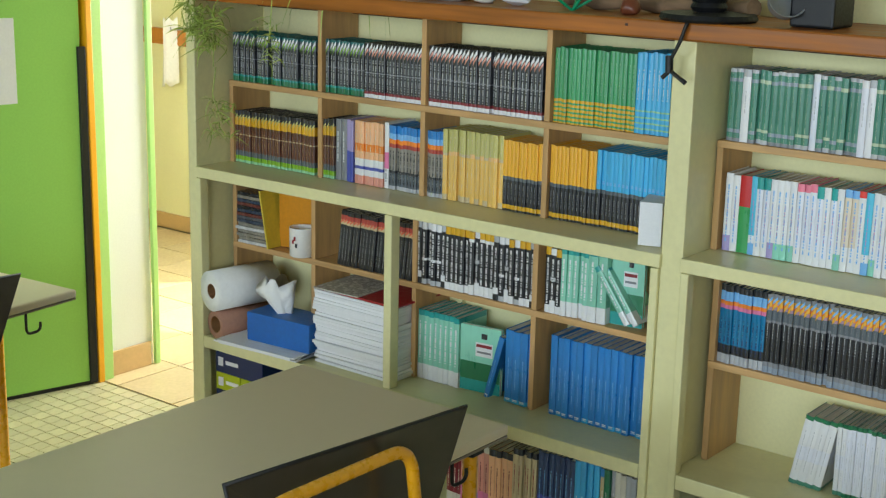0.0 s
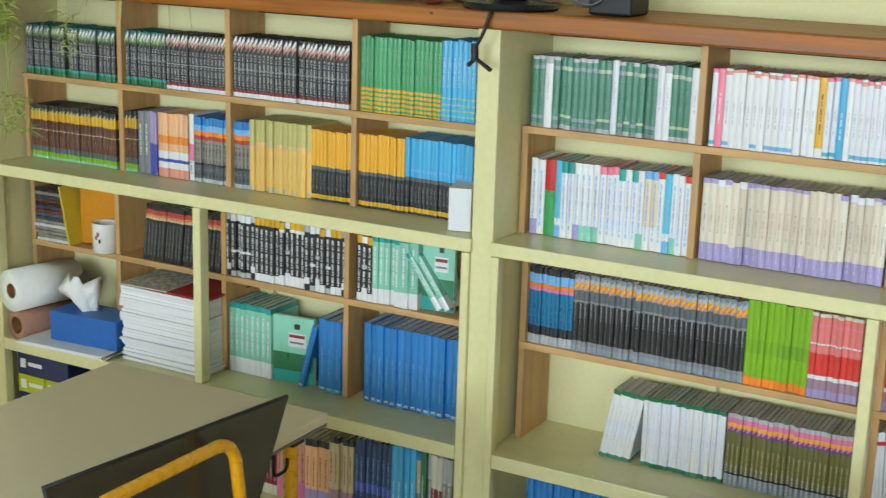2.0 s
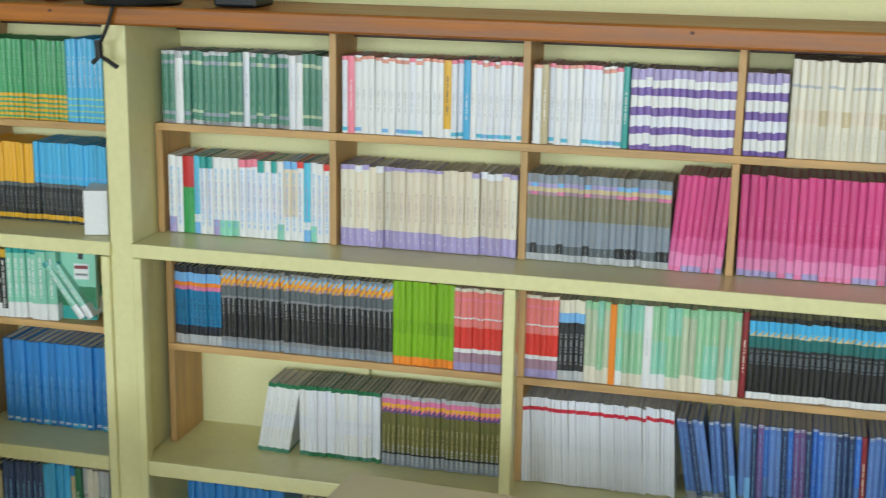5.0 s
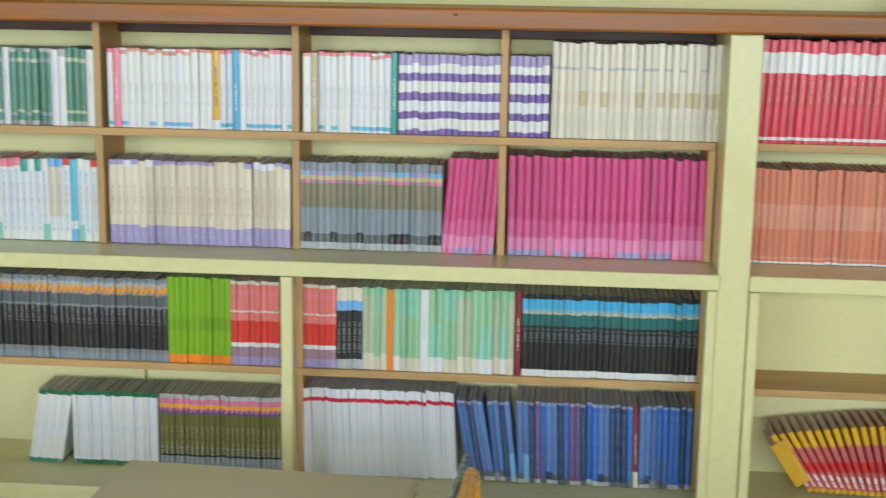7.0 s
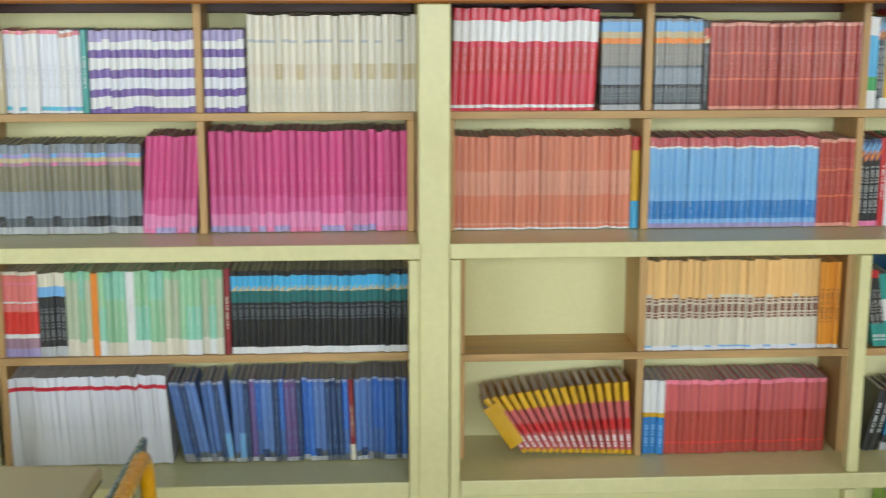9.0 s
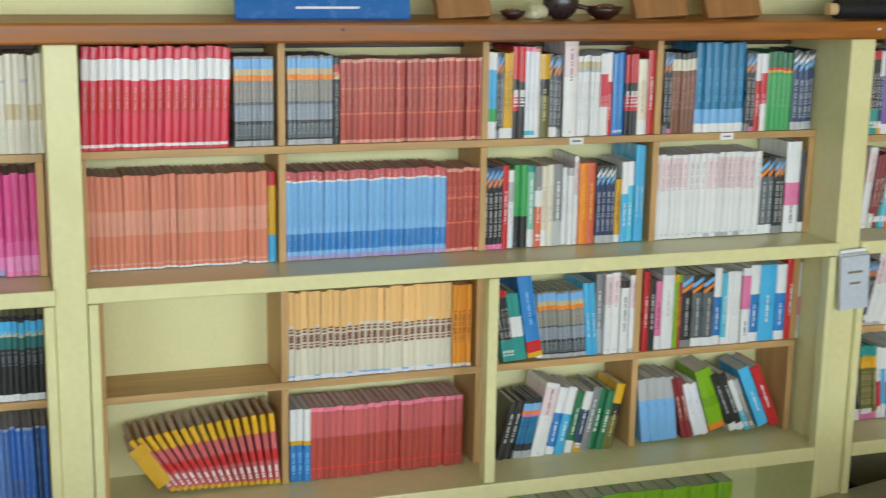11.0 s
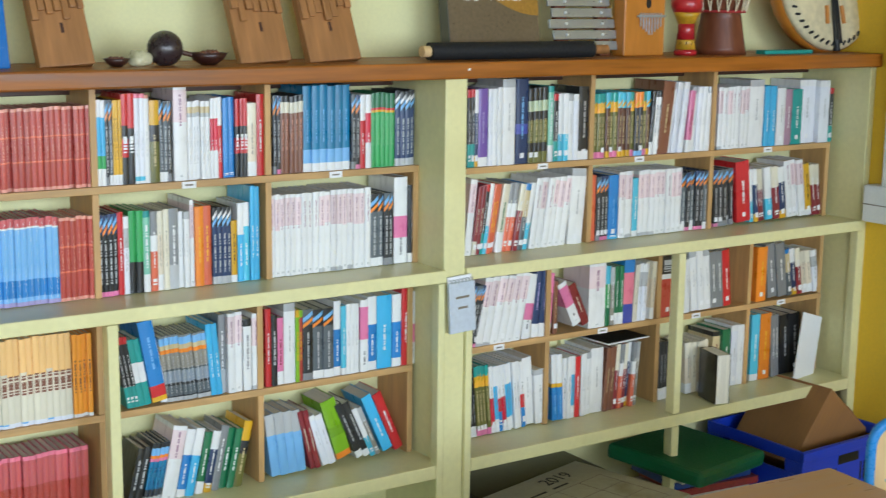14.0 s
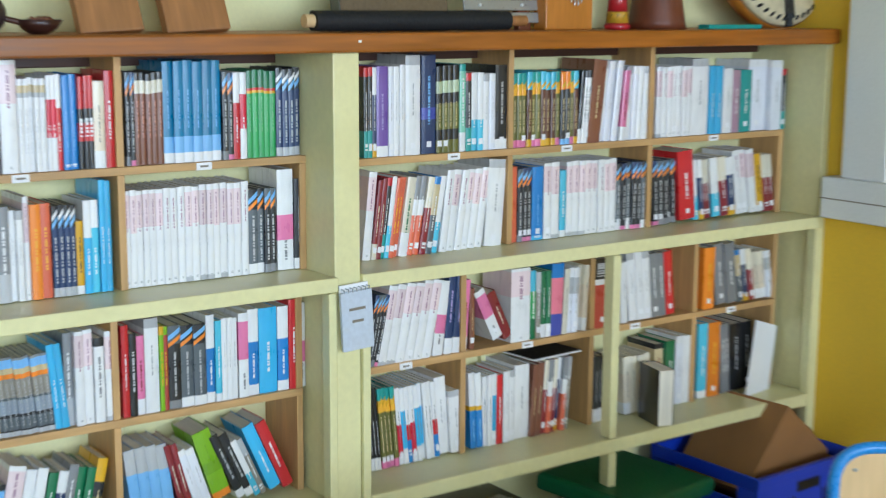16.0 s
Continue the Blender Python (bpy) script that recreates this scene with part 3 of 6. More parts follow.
    "denim": ("blue plastic wrapped", [((.05, "lgrey"), (.07, "slate"), (.88, "denim")), ((.06, "grey"), (.94, "steelblue")), ((.05, "lgrey"), (.3, "sky"), (.65, "denim")), ((.08, "slate"), (.3, "steelblue"), (.62, "ultra")), ((.06, "lgrey"), (.94, "ultra")), ((.05, "lgrey"), (.1, "navy"), (.85, "denim")), ((.1, "grey"), (.9, "steelblue")), ((.06, "slate"), (.94, "navy")), ((.05, "lgrey"), (.95, "plum"))], [(.1, .9, .08, "sky"), (.965, .995, .7, "lgrey")], []),
    "crimson_white": ("red and white", [((.03, "crimson"), (.03, "white"), (.3, "crimson"), (.26, "red"), (.06, "crimson"), (.2, "white"), (.12, "crimson"))], [(.4, .62, .1, "rose")], []),
    "rainbow_grey": ("grey with a rainbow head", [((.06, "lgrey"), (.02, "noir"), (.16, "slate"), (.04, "noir"), (.18, "haze"), (.03, "slate"), (.24, "taupe"), (.06, "orange"), (.07, "sand"), (.11, "sky"), (.03, "grey"))], [(.12, .7, .14, "lgrey")], []),
    "brick_red": ("brick red", [((.04, "salmon"), (.06, "brick"), (.24, "brick"), (.02, "coral"), (.28, "brick"), (.02, "coral"), (.3, "brick"), (.04, "salmon"))], [(.35, .8, .12, "salmon"), (.08, .96, .05, "coral")], []),
    "coral_plain": ("coral orange", [((.02, "white"), (.03, "terra"), (.02, "lterra"), (.3, "terra"), (.26, "lterra"), (.37, "terra"))], [(.42, .6, .14, "salmon"), (.05, .95, .05, "lterra")], []),
    "gold_scarlet": ("yellow and red", [((.06, "gold"), (.28, "brickrose"), (.16, "red"), (.24, "brickrose"), (.26, "gold"))], [(.1, .3, .4, "white")], []),
    "lime_aqua": ("lime and blue", [((.3, "aqua"), (.4, "azure"), (.3, "lime"))], [(.4, .6, .4, "white")], []),
    "gold_azure": ("yellow and blue", [((.3, "azure"), (.55, "gold"), (.15, "red"))], [], []),
    "sky_blue": ("light blue", [((.05, "lilac"), (.05, "sky"), (.2, "blue"), (.58, "sky"), (.02, "white"), (.1, "brickrose"))], [(.4, .8, .08, "azure"), (.06, .96, .05, "white")], []),
    "apricot": ("orange and cream", [((.03, "frost"), (.02, "sky"), (.3, "cream"), (.27, "beige"), (.38, "apricot")), ((.05, "frost"), (.3, "cream"), (.22, "beige"), (.43, "apricot"))], [(.36, .60, .66, "brown")], []),
    "tangerine": ("bright orange", [((.04, "white"), (.2, "tangerine"), (.76, "tangerine"))], [(.3, .7, .3, "brown")], []),
    "orange_plain": ("orange", [((1, "orange"),), ((1, "coral"),)], [(.3, .75, .2, "amber")], []),
    "white_blue": ("white and blue", [((.5, "blue"), (.06, "gold"), (.44, "white"))], [(.1, .4, .4, "sky")], []),
    "brick_pink": ("red and pink", [((.14, "brick"), (.02, "scarlet"), (.42, "brick"), (.36, "brickrose"), (.06, "rose"))], [(.62, .9, .12, "coral"), (.1, .9, .05, "brickrose")], []),
    "azure_green": ("blue and green", [((.2, "white"), (.15, "green"), (.45, "azure"), (.2, "white"))], [], []),
    "noir_rainbow": ("black with a rainbow flash", [((.1, "grey"), (.68, "noir"), (.22, "slate")), ((.06, "pink"), (.7, "black"), (.24, "navy")), ((.12, "white"), (.64, "slate"), (.24, "noir"))], [(.15, .7, .3, "lgrey")], [(.74, .1, .05, "orange"), (.82, .1, .06, "sky")]),
    "red_black": ("red and black", [((.62, "noir"), (.38, "red")), ((.3, "noir"), (.2, "red"), (.15, "black"), (.35, "red"))], [(.35, .55, .6, "white")], []),
    "gold_black": ("yellow and black", [((.5, "olive"), (.2, "noir"), (.3, "gold"))], [(.2, .6, .2, "sand")], []),
    "white_redbar": ("white with a pale red title", [((.56, "white"), (.38, "blush"), (.06, "white")), ((.05, "lgrey"), (.53, "white"), (.36, "blush"), (.06, "white")), ((.62, "white"), (.34, "blush"), (.04, "white")), ((1, "white"),)], [(.58, .92, .16, "mauve"), (.04, .07, .4, "lgrey")], []),
    "white_sand": ("white", [((.8, "white"), (.05, "lgrey"), (.08, "sand"), (.07, "white"))], [(.2, .7, .14, "lgrey")], []),
    "white_red": ("white and red", [((.65, "red"), (.35, "white")), ((.35, "white"), (.4, "crimson"), (.25, "white"))], [(.2, .5, .2, "white")], []),
    "cream_plain": ("cream", [((1, "cream"),), ((.2, "white"), (.5, "beige"), (.3, "cream")), ((.6, "frost"), (.25, "lgrey"), (.15, "white"))], [(.3, .75, .12, "taupe")], []),
    "red_plain": ("red", [((1, "red"),)], [(.3, .7, .2, "white")], []),
    "brown_cream": ("brown with a cream head", [((.78, "brown"), (.14, "cream"), (.08, "noir"))], [(.3, .7, .14, "salmon")], []),
    "cerulean": ("tall blue", [((.1, "white"), (.16, "sky"), (.74, "cerulean"))], [(.34, .72, .12, "sky")], []),
    "green_gold2": ("green", [((.74, "green"), (.03, "gold"), (.03, "red"), (.2, "dgreen"))], [(.3, .7, .12, "jade")], []),
    "navy_rainbow": ("navy with a rainbow flash", [((.1, "lgrey"), (.66, "navy"), (.24, "noir"))], [(.15, .66, .28, "lgrey")], [(.74, .1, .06, "sky"), (.83, .09, .05, "white")]),
    "green_black": ("green and black", [((.38, "black"), (.62, "green"))], [], []),
    "white_azure": ("white and blue", [((.6, "azure"), (.4, "white")), ((.7, "aqua"), (.3, "white")), ((.12, "white"), (.5, "blue"), (.38, "white"))], [(.2, .5, .2, "white")], []),
    "black_plain": ("black", [((1, "black"),), ((.12, "white"), (.88, "noir"))], [(.3, .8, .3, "lgrey")], []),
    "teal_white": ("teal and white", [((.35, "teal"), (.3, "white"), (.35, "teal"))], [], []),
    "blue_red": ("blue and red", [((.06, "gold"), (.14, "red"), (.8, "blue"))], [(.4, .8, .2, "sky")], []),
    "noir_white": ("black and white", [((.2, "white"), (.8, "noir")), ((.9, "white"), (.1, "noir"))], [(.3, .8, .3, "grey")], []),
    "pink_plain": ("pink", [((.2, "white"), (.8, "pink"))], [(.3, .7, .2, "wine")], []),
    "red_lime": ("red and lime", [((.9, "brick"), (.1, "lime")), ((.9, "lime"), (.1, "gold"))], [(.3, .7, .3, "gold")], []),
    "aqua_plain": ("pale blue", [((.1, "white"), (.9, "aqua"))], [(.3, .7, .2, "white")], []),
    "green_plain": ("green", [((.3, "dgreen"), (.4, "green"), (.3, "aqua")), ((1, "dgreen"),)], [(.3, .7, .3, "white")], []),
    "sky_top": ("sky blue with a lavender head", [((.66, "sky"), (.34, "lgrey"))], [], []),
    "violet_plain": ("violet", [((.12, "white"), (.88, "violet"))], [(.3, .7, .2, "lilac")], []),
    "olive_black": ("olive and black", [((.15, "olive"), (.12, "black"), (.3, "olive"), (.12, "black"), (.14, "sage"), (.17, "black"))], [(.3, .6, .2, "sand")], []),
    "multi_rainbow": ("dark multicoloured", [((.1, "pink"), (.6, "olive"), (.15, "amber"), (.15, "teal")), ((.08, "sky"), (.68, "noir"), (.24, "orange")), ((.1, "gold"), (.66, "umber"), (.24, "aqua"))], [(.2, .66, .24, "sand")], [(.76, .08, .05, "gold")]),
    "brown_plain": ("brown", [((1, "brown"),)], [(.3, .7, .14, "sand")], []),
    "mauve_plain": ("mauve", [((1, "mauve"),)], [(.3, .7, .14, "white")], []),
    "sage": ("pale sage", [((1, "sage"),), ((.3, "white"), (.7, "cream")), ((.5, "lgrey"), (.5, "white"))], [(.3, .75, .2, "dgreen")], []),
    "navy_white": ("navy with a white foot", [((.2, "white"), (.8, "navy"))], [(.4, .8, .2, "lilac")], []),
    "red_blue": ("red and blue", [((.3, "indigo"), (.5, "rose"), (.2, "blue"))], [], []),
    "black_red": ("black and red", [((.62, "brick"), (.08, "white"), (.3, "black"))], [(.74, .95, .5, "lgrey")], []),
    "slate_plain": ("grey blue", [((.6, "slate"), (.4, "denim")), ((1, "grey"),)], [(.3, .7, .2, "white")], []),
    "teal_black": ("teal and black", [((.5, "noir"), (.5, "dteal")), ((.15, "white"), (.85, "black"))], [(.2, .6, .3, "lgrey")], []),
    "red_white": ("red and white", [((.12, "white"), (.4, "crimson"), (.48, "white")), ((1, "white"),), ((.3, "blue"), (.2, "red"), (.5, "white")), ((.5, "frost"), (.3, "pink"), (.2, "white")), ((.2, "white"), (.5, "azure"), (.3, "white"))], [(.3, .7, .16, "grey"), (.1, .18, .6, "white")], []),
}
MESHES = {}


def book_meshes(style, variant, th, hgt, depth):
    """The cover, with its printed spine, and the block of pages: spine at y 0, foot at z 0, from x 0 to th."""
    key = (style, variant, round(th, 4), hgt)
    if key in MESHES:
        return MESHES[key]
    words, variants, bars, slants = STYLE[style]
    bands = variants[variant]
    inks = sorted({i for _, i in bands} | {i for *_, i in bars} | {i for *_, i in slants})
    verts, faces, slots = [], [], []

    def quad(*q, ink):
        k = len(verts)
        verts.extend(q)
        faces.append((k, k + 1, k + 2, k + 3))
        slots.append(inks.index(ink))

    bow = min(0.0022, th * 0.13)
    xs = ((0, bow), (th * 0.22, bow * 0.25), (th * 0.5, 0.0), (th * 0.78, bow * 0.25), (th, bow))

    z = 0.0
    main = max(bands)[1]
    edge = 0.0009
    for share, ink in bands:
        z1 = z + share * hgt
        for (a, ya), (c, yc) in zip(xs, xs[1:]):
            quad((a, ya, z), (c, yc, z), (c, yc, z1), (a, ya, z1), ink=ink)
        # the two boards carry the band a little way round, then the main colour
        for x, s in ((0.0, 1), (th, -1)):
            quad((x, bow, z), (x, bow, z1), (x, depth, z1), (x, depth, z), ink=ink)
            quad((x + s * edge, bow + edge, z), (x + s * edge, bow + edge, z1), (x + s * edge, depth, z1), (x + s * edge, depth, z), ink=ink)
        z = z1
    for zz in (0.0, hgt):
        for x, s in ((0.0, 1), (th, -1)):
            quad((x, bow, zz), (x, depth, zz), (x + s * edge, depth, zz), (x + s * edge, bow, zz), ink=main)
        quad((0, bow, zz), (th, bow, zz), (th - edge, bow + edge, zz), (edge, bow + edge, zz), ink=main)
        quad((th * 0.22, bow * 0.25, zz), (th * 0.78, bow * 0.25, zz), (th, bow, zz), (0, bow, zz), ink=main)
    for x, s in ((0.0, 1), (th, -1)):
        quad((x, depth, 0), (x, depth, hgt), (x + s * edge, depth, hgt), (x + s * edge, depth, 0), ink=main)
    lift = 0.0003
    for a, c, w, ink in bars:
        half = min(th * w, max(0.005, th * 0.16) if w < 0.5 else th) / 2
        x0, x1 = th / 2 - half, th / 2 + half
        n = max(2, int((c - a) * hgt / 0.0065))
        for k in range(n):
            p0, p1 = a + (c - a) * k / n, a + (c - a) * (k + (0.55, 0.95, 0.7, 0.95, 0.4)[(k * 3 + len(style)) % 5]) / n
            quad((x0, -lift, p0 * hgt), (x1, -lift, p0 * hgt), (x1, -lift, p1 * hgt), (x0, -lift, p1 * hgt), ink=ink)
    for foot, rise, thick, ink in slants:
        for (a, ya), (c, yc) in zip(xs, xs[1:]):
            za, zc = (foot + rise * a / th) * hgt, (foot + rise * c / th) * hgt
            quad((a, ya - lift, za), (c, yc - lift, zc), (c, yc - lift, min(zc + thick * hgt, hgt)), (a, ya - lift, min(za + thick * hgt, hgt)), ink=ink)
    me = bpy.data.meshes.new("book")
    me.from_pydata(verts, [], faces)
    for i in inks:
        me.materials.append(cover(i))
    me.polygons.foreach_set("material_index", slots)
    b = boxes(bmesh.new(), edge, th - edge, bow + edge, depth - 0.003, 0.0016, hgt - 0.0022)
    pg = bpy.data.meshes.new("page_block")
    b.to_mesh(pg)
    b.free()
    pg.materials.append(PAGES)
    MESHES[key] = (me, pg)
    return MESHES[key]


FLOOR_OF = {"1": ROW1, "3": ROW3}
ROW_WORDS = {"1": "the top shelf", "2": "the middle ledge", "3": "the oak shelf", "4": "the low ledge", "5": "the lowest shelf"}
rnd = random.Random(11)


KIND = {"A1": "paperback", "A2": "paperback", "A3": "comic_book", "A4": "textbook", "A5": "hardback", "B1": "workbook", "B2": "workbook", "B3": "textbook", "B4": "textbook", "B5": "hardback", "C5": "picture_book"}


def place_book(style, variant, th, hgt, depth, m, words, group, kind="novel"):
    me, pg = book_meshes(style, variant, th, hgt, depth)
    ob = new(kind, me)
    ob.matrix_world = m
    tagged(ob, words, "book", group)
    pages = new("page_block", pg)
    pages.parent = ob
    return ob


def shelve(cell, x0, x1, hgt, n, style, tilt=0.0):
    """Stands n books of one style on a shelf from x0 to x1; tilt: degrees by which they lean to the right."""
    z = {"2": LEDGE + 0.0012, "4": BASE + 0.0012, "5": 0.098}.get(cell[1]) or FLOOR_OF[cell[1]][cell[0]]
    step = (x1 - x0) / n
    th = round(max(step * math.cos(radians(tilt)) - (0.0012 if style == "magenta" else 0.0003), 0.004), 4)
    hgt = max(hgt, 0.12)
    depth = min(max(hgt * 0.64, 0.11), 0.135)
    words = STYLE[style][0] + " book" + (" leaning on " if abs(tilt) > 3 else " upright on ") + ROW_WORDS[cell[1]]
    group = "books on " + ROW_WORDS[cell[1]] + " of unit " + cell[0]
    many = len(STYLE[style][1])
    tone = rnd.randrange(many)
    for k in range(n):
        if rnd.random() < 0.85:
            tone = rnd.randrange(many)
        lean = tilt + (rnd.uniform(-0.35, 0.35) if n > 2 else 0)
        h = round(hgt * rnd.choice((1.0, 1.0, 0.99, 1.008)), 4)
        lift = th * math.sin(radians(-lean)) if lean < 0 else 0
        push = rnd.uniform(-0.003, 0.0035) + (rnd.uniform(0.003, 0.012) if rnd.random() < 0.08 else 0)
        m = pose(x0 + k * step, 0.130 + push, z + 0.0006 + max(lift, 0), 0, lean, rnd.uniform(-0.5, 0.5))
        ob = place_book(style, tone, th, h, depth, m, words, group, KIND.get(cell, "novel" if cell[0] == "C" else "library_book"))
        if cell[0] == "D" and th > 0.008 and rnd.random() < 0.55:
            key = ("sticker", th)
            if key not in MESHES:
                w = min(th * 0.7, 0.013)
                b = boxes(bmesh.new(), th / 2 - w / 2, th / 2 + w / 2, -0.0005, 0.0008, 0.016, 0.03)
                MESHES[key] = bpy.data.meshes.new("sticker")
                b.to_mesh(MESHES[key])
                b.free()
                MESHES[key].materials.append(PAPER)
            st = new("sticker", MESHES[key])
            st.parent = ob



# ---- floors ----
PITCH = 0.056
tile_me = bpy.data.meshes.new("tile")
b = boxes(bmesh.new(), -0.0262, 0.0262, -0.0262, 0.0262, -0.004, 0.0, 0.0006)
b.to_mesh(tile_me)
b.free()
tile_me.materials.append(FLOOR_TILE)
for i in range(15):
    for j in range(20):
        t = new("floor_tile", tile_me)
        t.parent = ground
        t.location = (-4.92 + PITCH * (i + 4), 0.27 - PITCH * j, random.uniform(-0.0004, 0.0004))
big_me = bpy.data.meshes.new("hall_tile")
b = boxes(bmesh.new(), -0.1475, 0.1475, -0.1475, 0.1475, -0.004, 0.0, 0.0015)
b.to_mesh(big_me)
b.free()
big_me.materials.append(HALL_TILE)
for i in range(12):
    for j in range(6):
        t = new("hall_tile", big_me)
        t.parent = ground
        t.location = (-6.85 + 0.3 * i, 0.455 + 0.3 * j, random.uniform(-0.0005, 0.0005))
verts, faces = [], []
for i in range(149):
    for j in range(97):
        x, y = -4.92 + PITCH * i, 0.27 - PITCH * j
        if 4 <= i < 19 and j < 20:
            continue
        k = len(verts)
        verts += [(x - .0262, y - .0262, 0), (x + .0262, y - .0262, 0), (x + .0262, y + .0262, 0), (x - .0262, y + .0262, 0)]
        faces.append((k, k + 1, k + 2, k + 3))
me = bpy.data.meshes.new("floor_tiles_rest")
me.from_pydata(verts, [], faces)
me.materials.append(FLOOR_TILE)
rest = new("floor_tiles_rest", me)
rest.parent = ground
tagged(rest, "small beige square floor tiles", kind="stuff")


# ---- tables and chairs ----
def table(x0, x1, y0, y1, z, top, turn, label, tube_mat, inset=0.05):
    cx, cy = (x0 + x1) / 2, (y0 + y1) / 2
    w, d = (x1 - x0) / 2, (y1 - y0) / 2
    t = thing("school_table", label, "table", (cx, cy, 0), 0)
    slab("tabletop", -w, w, -d, d, z - 0.024, z, top, t, 0.006)
    slab("edge_band", -w + 0.002, w - 0.002, -d + 0.002, d - 0.002, z - 0.030, z - 0.0245, TABLE_EDGE, t)
    for sx in (-1, 1):
        for sy in (-1, 1):
            part("leg", tube([(sx * (w - inset), sy * (d - 0.07), 0.012), (sx * (w - inset), sy * (d - 0.07), z - 0.032)], 0.016), tube_mat, t)
            slab("corner_block", sx * (w - inset) - 0.022, sx * (w - inset) + 0.022, sy * (d - 0.07) - 0.022, sy * (d - 0.07) + 0.022, z - 0.058, z - 0.031, BLACK, t, 0.003)
            part("rubber_foot", lathe([(0.014, 0.0), (0.02, 0.002), (0.02, 0.014), (0.017, 0.018)], 16), BLACK, t).location = (sx * (w - inset), sy * (d - 0.07), 0)
    part("side_bar", tube([(-(w - inset), -(d - 0.08), z - 0.05), (-(w - inset), d - 0.08, z - 0.05)], 0.012), tube_mat, t)
    part("side_bar", tube([(w - inset, -(d - 0.08), z - 0.05), (w - inset, d - 0.08, z - 0.05)], 0.012), tube_mat, t)
    part("bag_hook", tube(rounded([(w - 0.03, d - 0.16, z - 0.03), (w - 0.03, d - 0.16, z - 0.10), (w - 0.03, d - 0.11, z - 0.10), (w - 0.03, d - 0.11, z - 0.075)], 0.018), 0.004), BLACK, t)
    t.matrix_world = pose(cx, cy, 0, 0, 0, turn)
    return t


table(-2.615, -2.000, -1.80, -0.470, 0.66, TABLETOP, 0, "grey beige laminate school table beside the bookcases", YELLOW_TUBE)
table(-1.200, -0.670, -1.690, -0.530, 0.70, TABLETOP, -3.5, "grey beige laminate school table before the bookcases", YELLOW_TUBE)
table(-4.05, -3.485, -1.75, -0.445, 0.66, TABLETOP, 5, "grey beige laminate school table near the green door", YELLOW_TUBE, 0.30)
table(0.92, 2.135, -1.56, -0.945, 0.66, TABLETOP2, -4, "brown wood laminate table near the yellow wall", YELLOW_TUBE)


def smoked_chair(x, y, label, trim=BLACK, slant=-0.075, rear=-0.16, side=0.03, top=0.785):
    """A chair whose back's upper far corner stands at (x, y), seen from behind."""
    c = thing("school_chair", label, "chair", (x, y, 0), 0, "school chairs with yellow tubes")
    bm = bmesh.new()
    far, near, drop = Vector((0, 0, top)), Vector((slant, -0.57, top)), (Vector((slant * 0.2 - 0.02, -0.12, 0.44)), Vector((slant - 0.025, -0.46, 0.44)))
    ring = [far, near, drop[1], drop[0]]
    n = (near - far).cross(drop[0] - far).normalized() * 0.006
    lo, hi = [bm.verts.new(v - n) for v in ring], [bm.verts.new(v + n) for v in ring]
    bm.faces.new(lo)
    bm.faces.new(hi[::-1])
    for k in range(4):
        bm.faces.new((lo[k], hi[k], hi[(k + 1) % 4], lo[(k + 1) % 4]))
    bmesh.ops.recalc_face_normals(bm, faces=bm.faces)
    back = part("backrest", bm, SMOKE, c, "dark smoked backrest panel")
    part("edge_trim", tube([drop[0], far, near, drop[1]], 0.006), trim, back, "narrow edge trim")
    part("back_tube", tube(rounded([(side - 0.01, -0.535, 0.46), (side - 0.01, -0.575, 0.770), (side, rear - 0.045, 0.772), (side, rear, 0.46)], 0.055, 8), 0.0125), YELLOW_TUBE, c, "bent yellow steel tube")
    slab("seat", -0.46, -0.05, -0.50, -0.10, 0.425, 0.44, BIRCH, c, 0.005)
    for p in ((side - 0.01, -0.535), (side, rear), (-0.42, -0.50), (-0.42, -0.12)):
        part("leg", tube([(p[0], p[1], 0.0), (p[0] * 0.9, p[1], 0.46 if p[0] > 0 else 0.424)], 0.0115), YELLOW_TUBE, c)
    part("seat_tube", tube([(-0.42, -0.51, 0.415), (0.02, -0.535, 0.415)], 0.0115), YELLOW_TUBE, c)
    part("seat_tube", tube([(-0.42, -0.11, 0.415), (side, rear, 0.415)], 0.0115), YELLOW_TUBE, c)
    return c


smoked_chair(-1.937, -0.715, "yellow tube school chair with a dark back panel")
# the pale blue trim paints the sheen of the panel seen edge-on
pushed = smoked_chair(-0.541, -0.68, "yellow tube school chair pushed to a table", mat("blue_edge_sheen", "8fb0cc", 0.25, 0.05, 6.0, 0.0), -0.03, -0.04, 0.016, 0.758)
pushed.matrix_world = pose(-0.541, -0.68, 0) @ Matrix.Diagonal((1, 1, 1.045, 1))
smoked_chair(-3.404, -0.705, "yellow tube school chair near the green door")

c = thing("school_chair", "blue tube school chair with a birch plywood back", "chair", (0, 0, 0))
bm = bmesh.new()
outline = rounded([(0, 0, 0.0), (0, 0, 0.165), (0.40, 0, 0.165), (0.40, 0, 0.0)], 0.06, 8)
lo = [bm.verts.new((p.x, 0.0, p.z)) for p in outline]
hi = [bm.verts.new((p.x, 0.010, p.z)) for p in outline]
bm.faces.new(lo)
bm.faces.new(hi[::-1])
for k in range(len(lo)):
    bm.faces.new((lo[k], hi[k], hi[(k + 1) % len(lo)], lo[(k + 1) % len(lo)]))
bmesh.ops.recalc_face_normals(bm, faces=bm.faces)
back = part("backrest", bm, BIRCH, c, "pale birch plywood backrest")
back.location = (0, 0, 0.56)
for x in (0.03, 0.37):
    for z in (0.03, 0.13):
        s = part("screw", lathe([(0.004, 0), (0.004, 0.002), (0.002, 0.003)], 10), STEEL, back)
        s.matrix_local = pose(x, 0.0, z, 90)
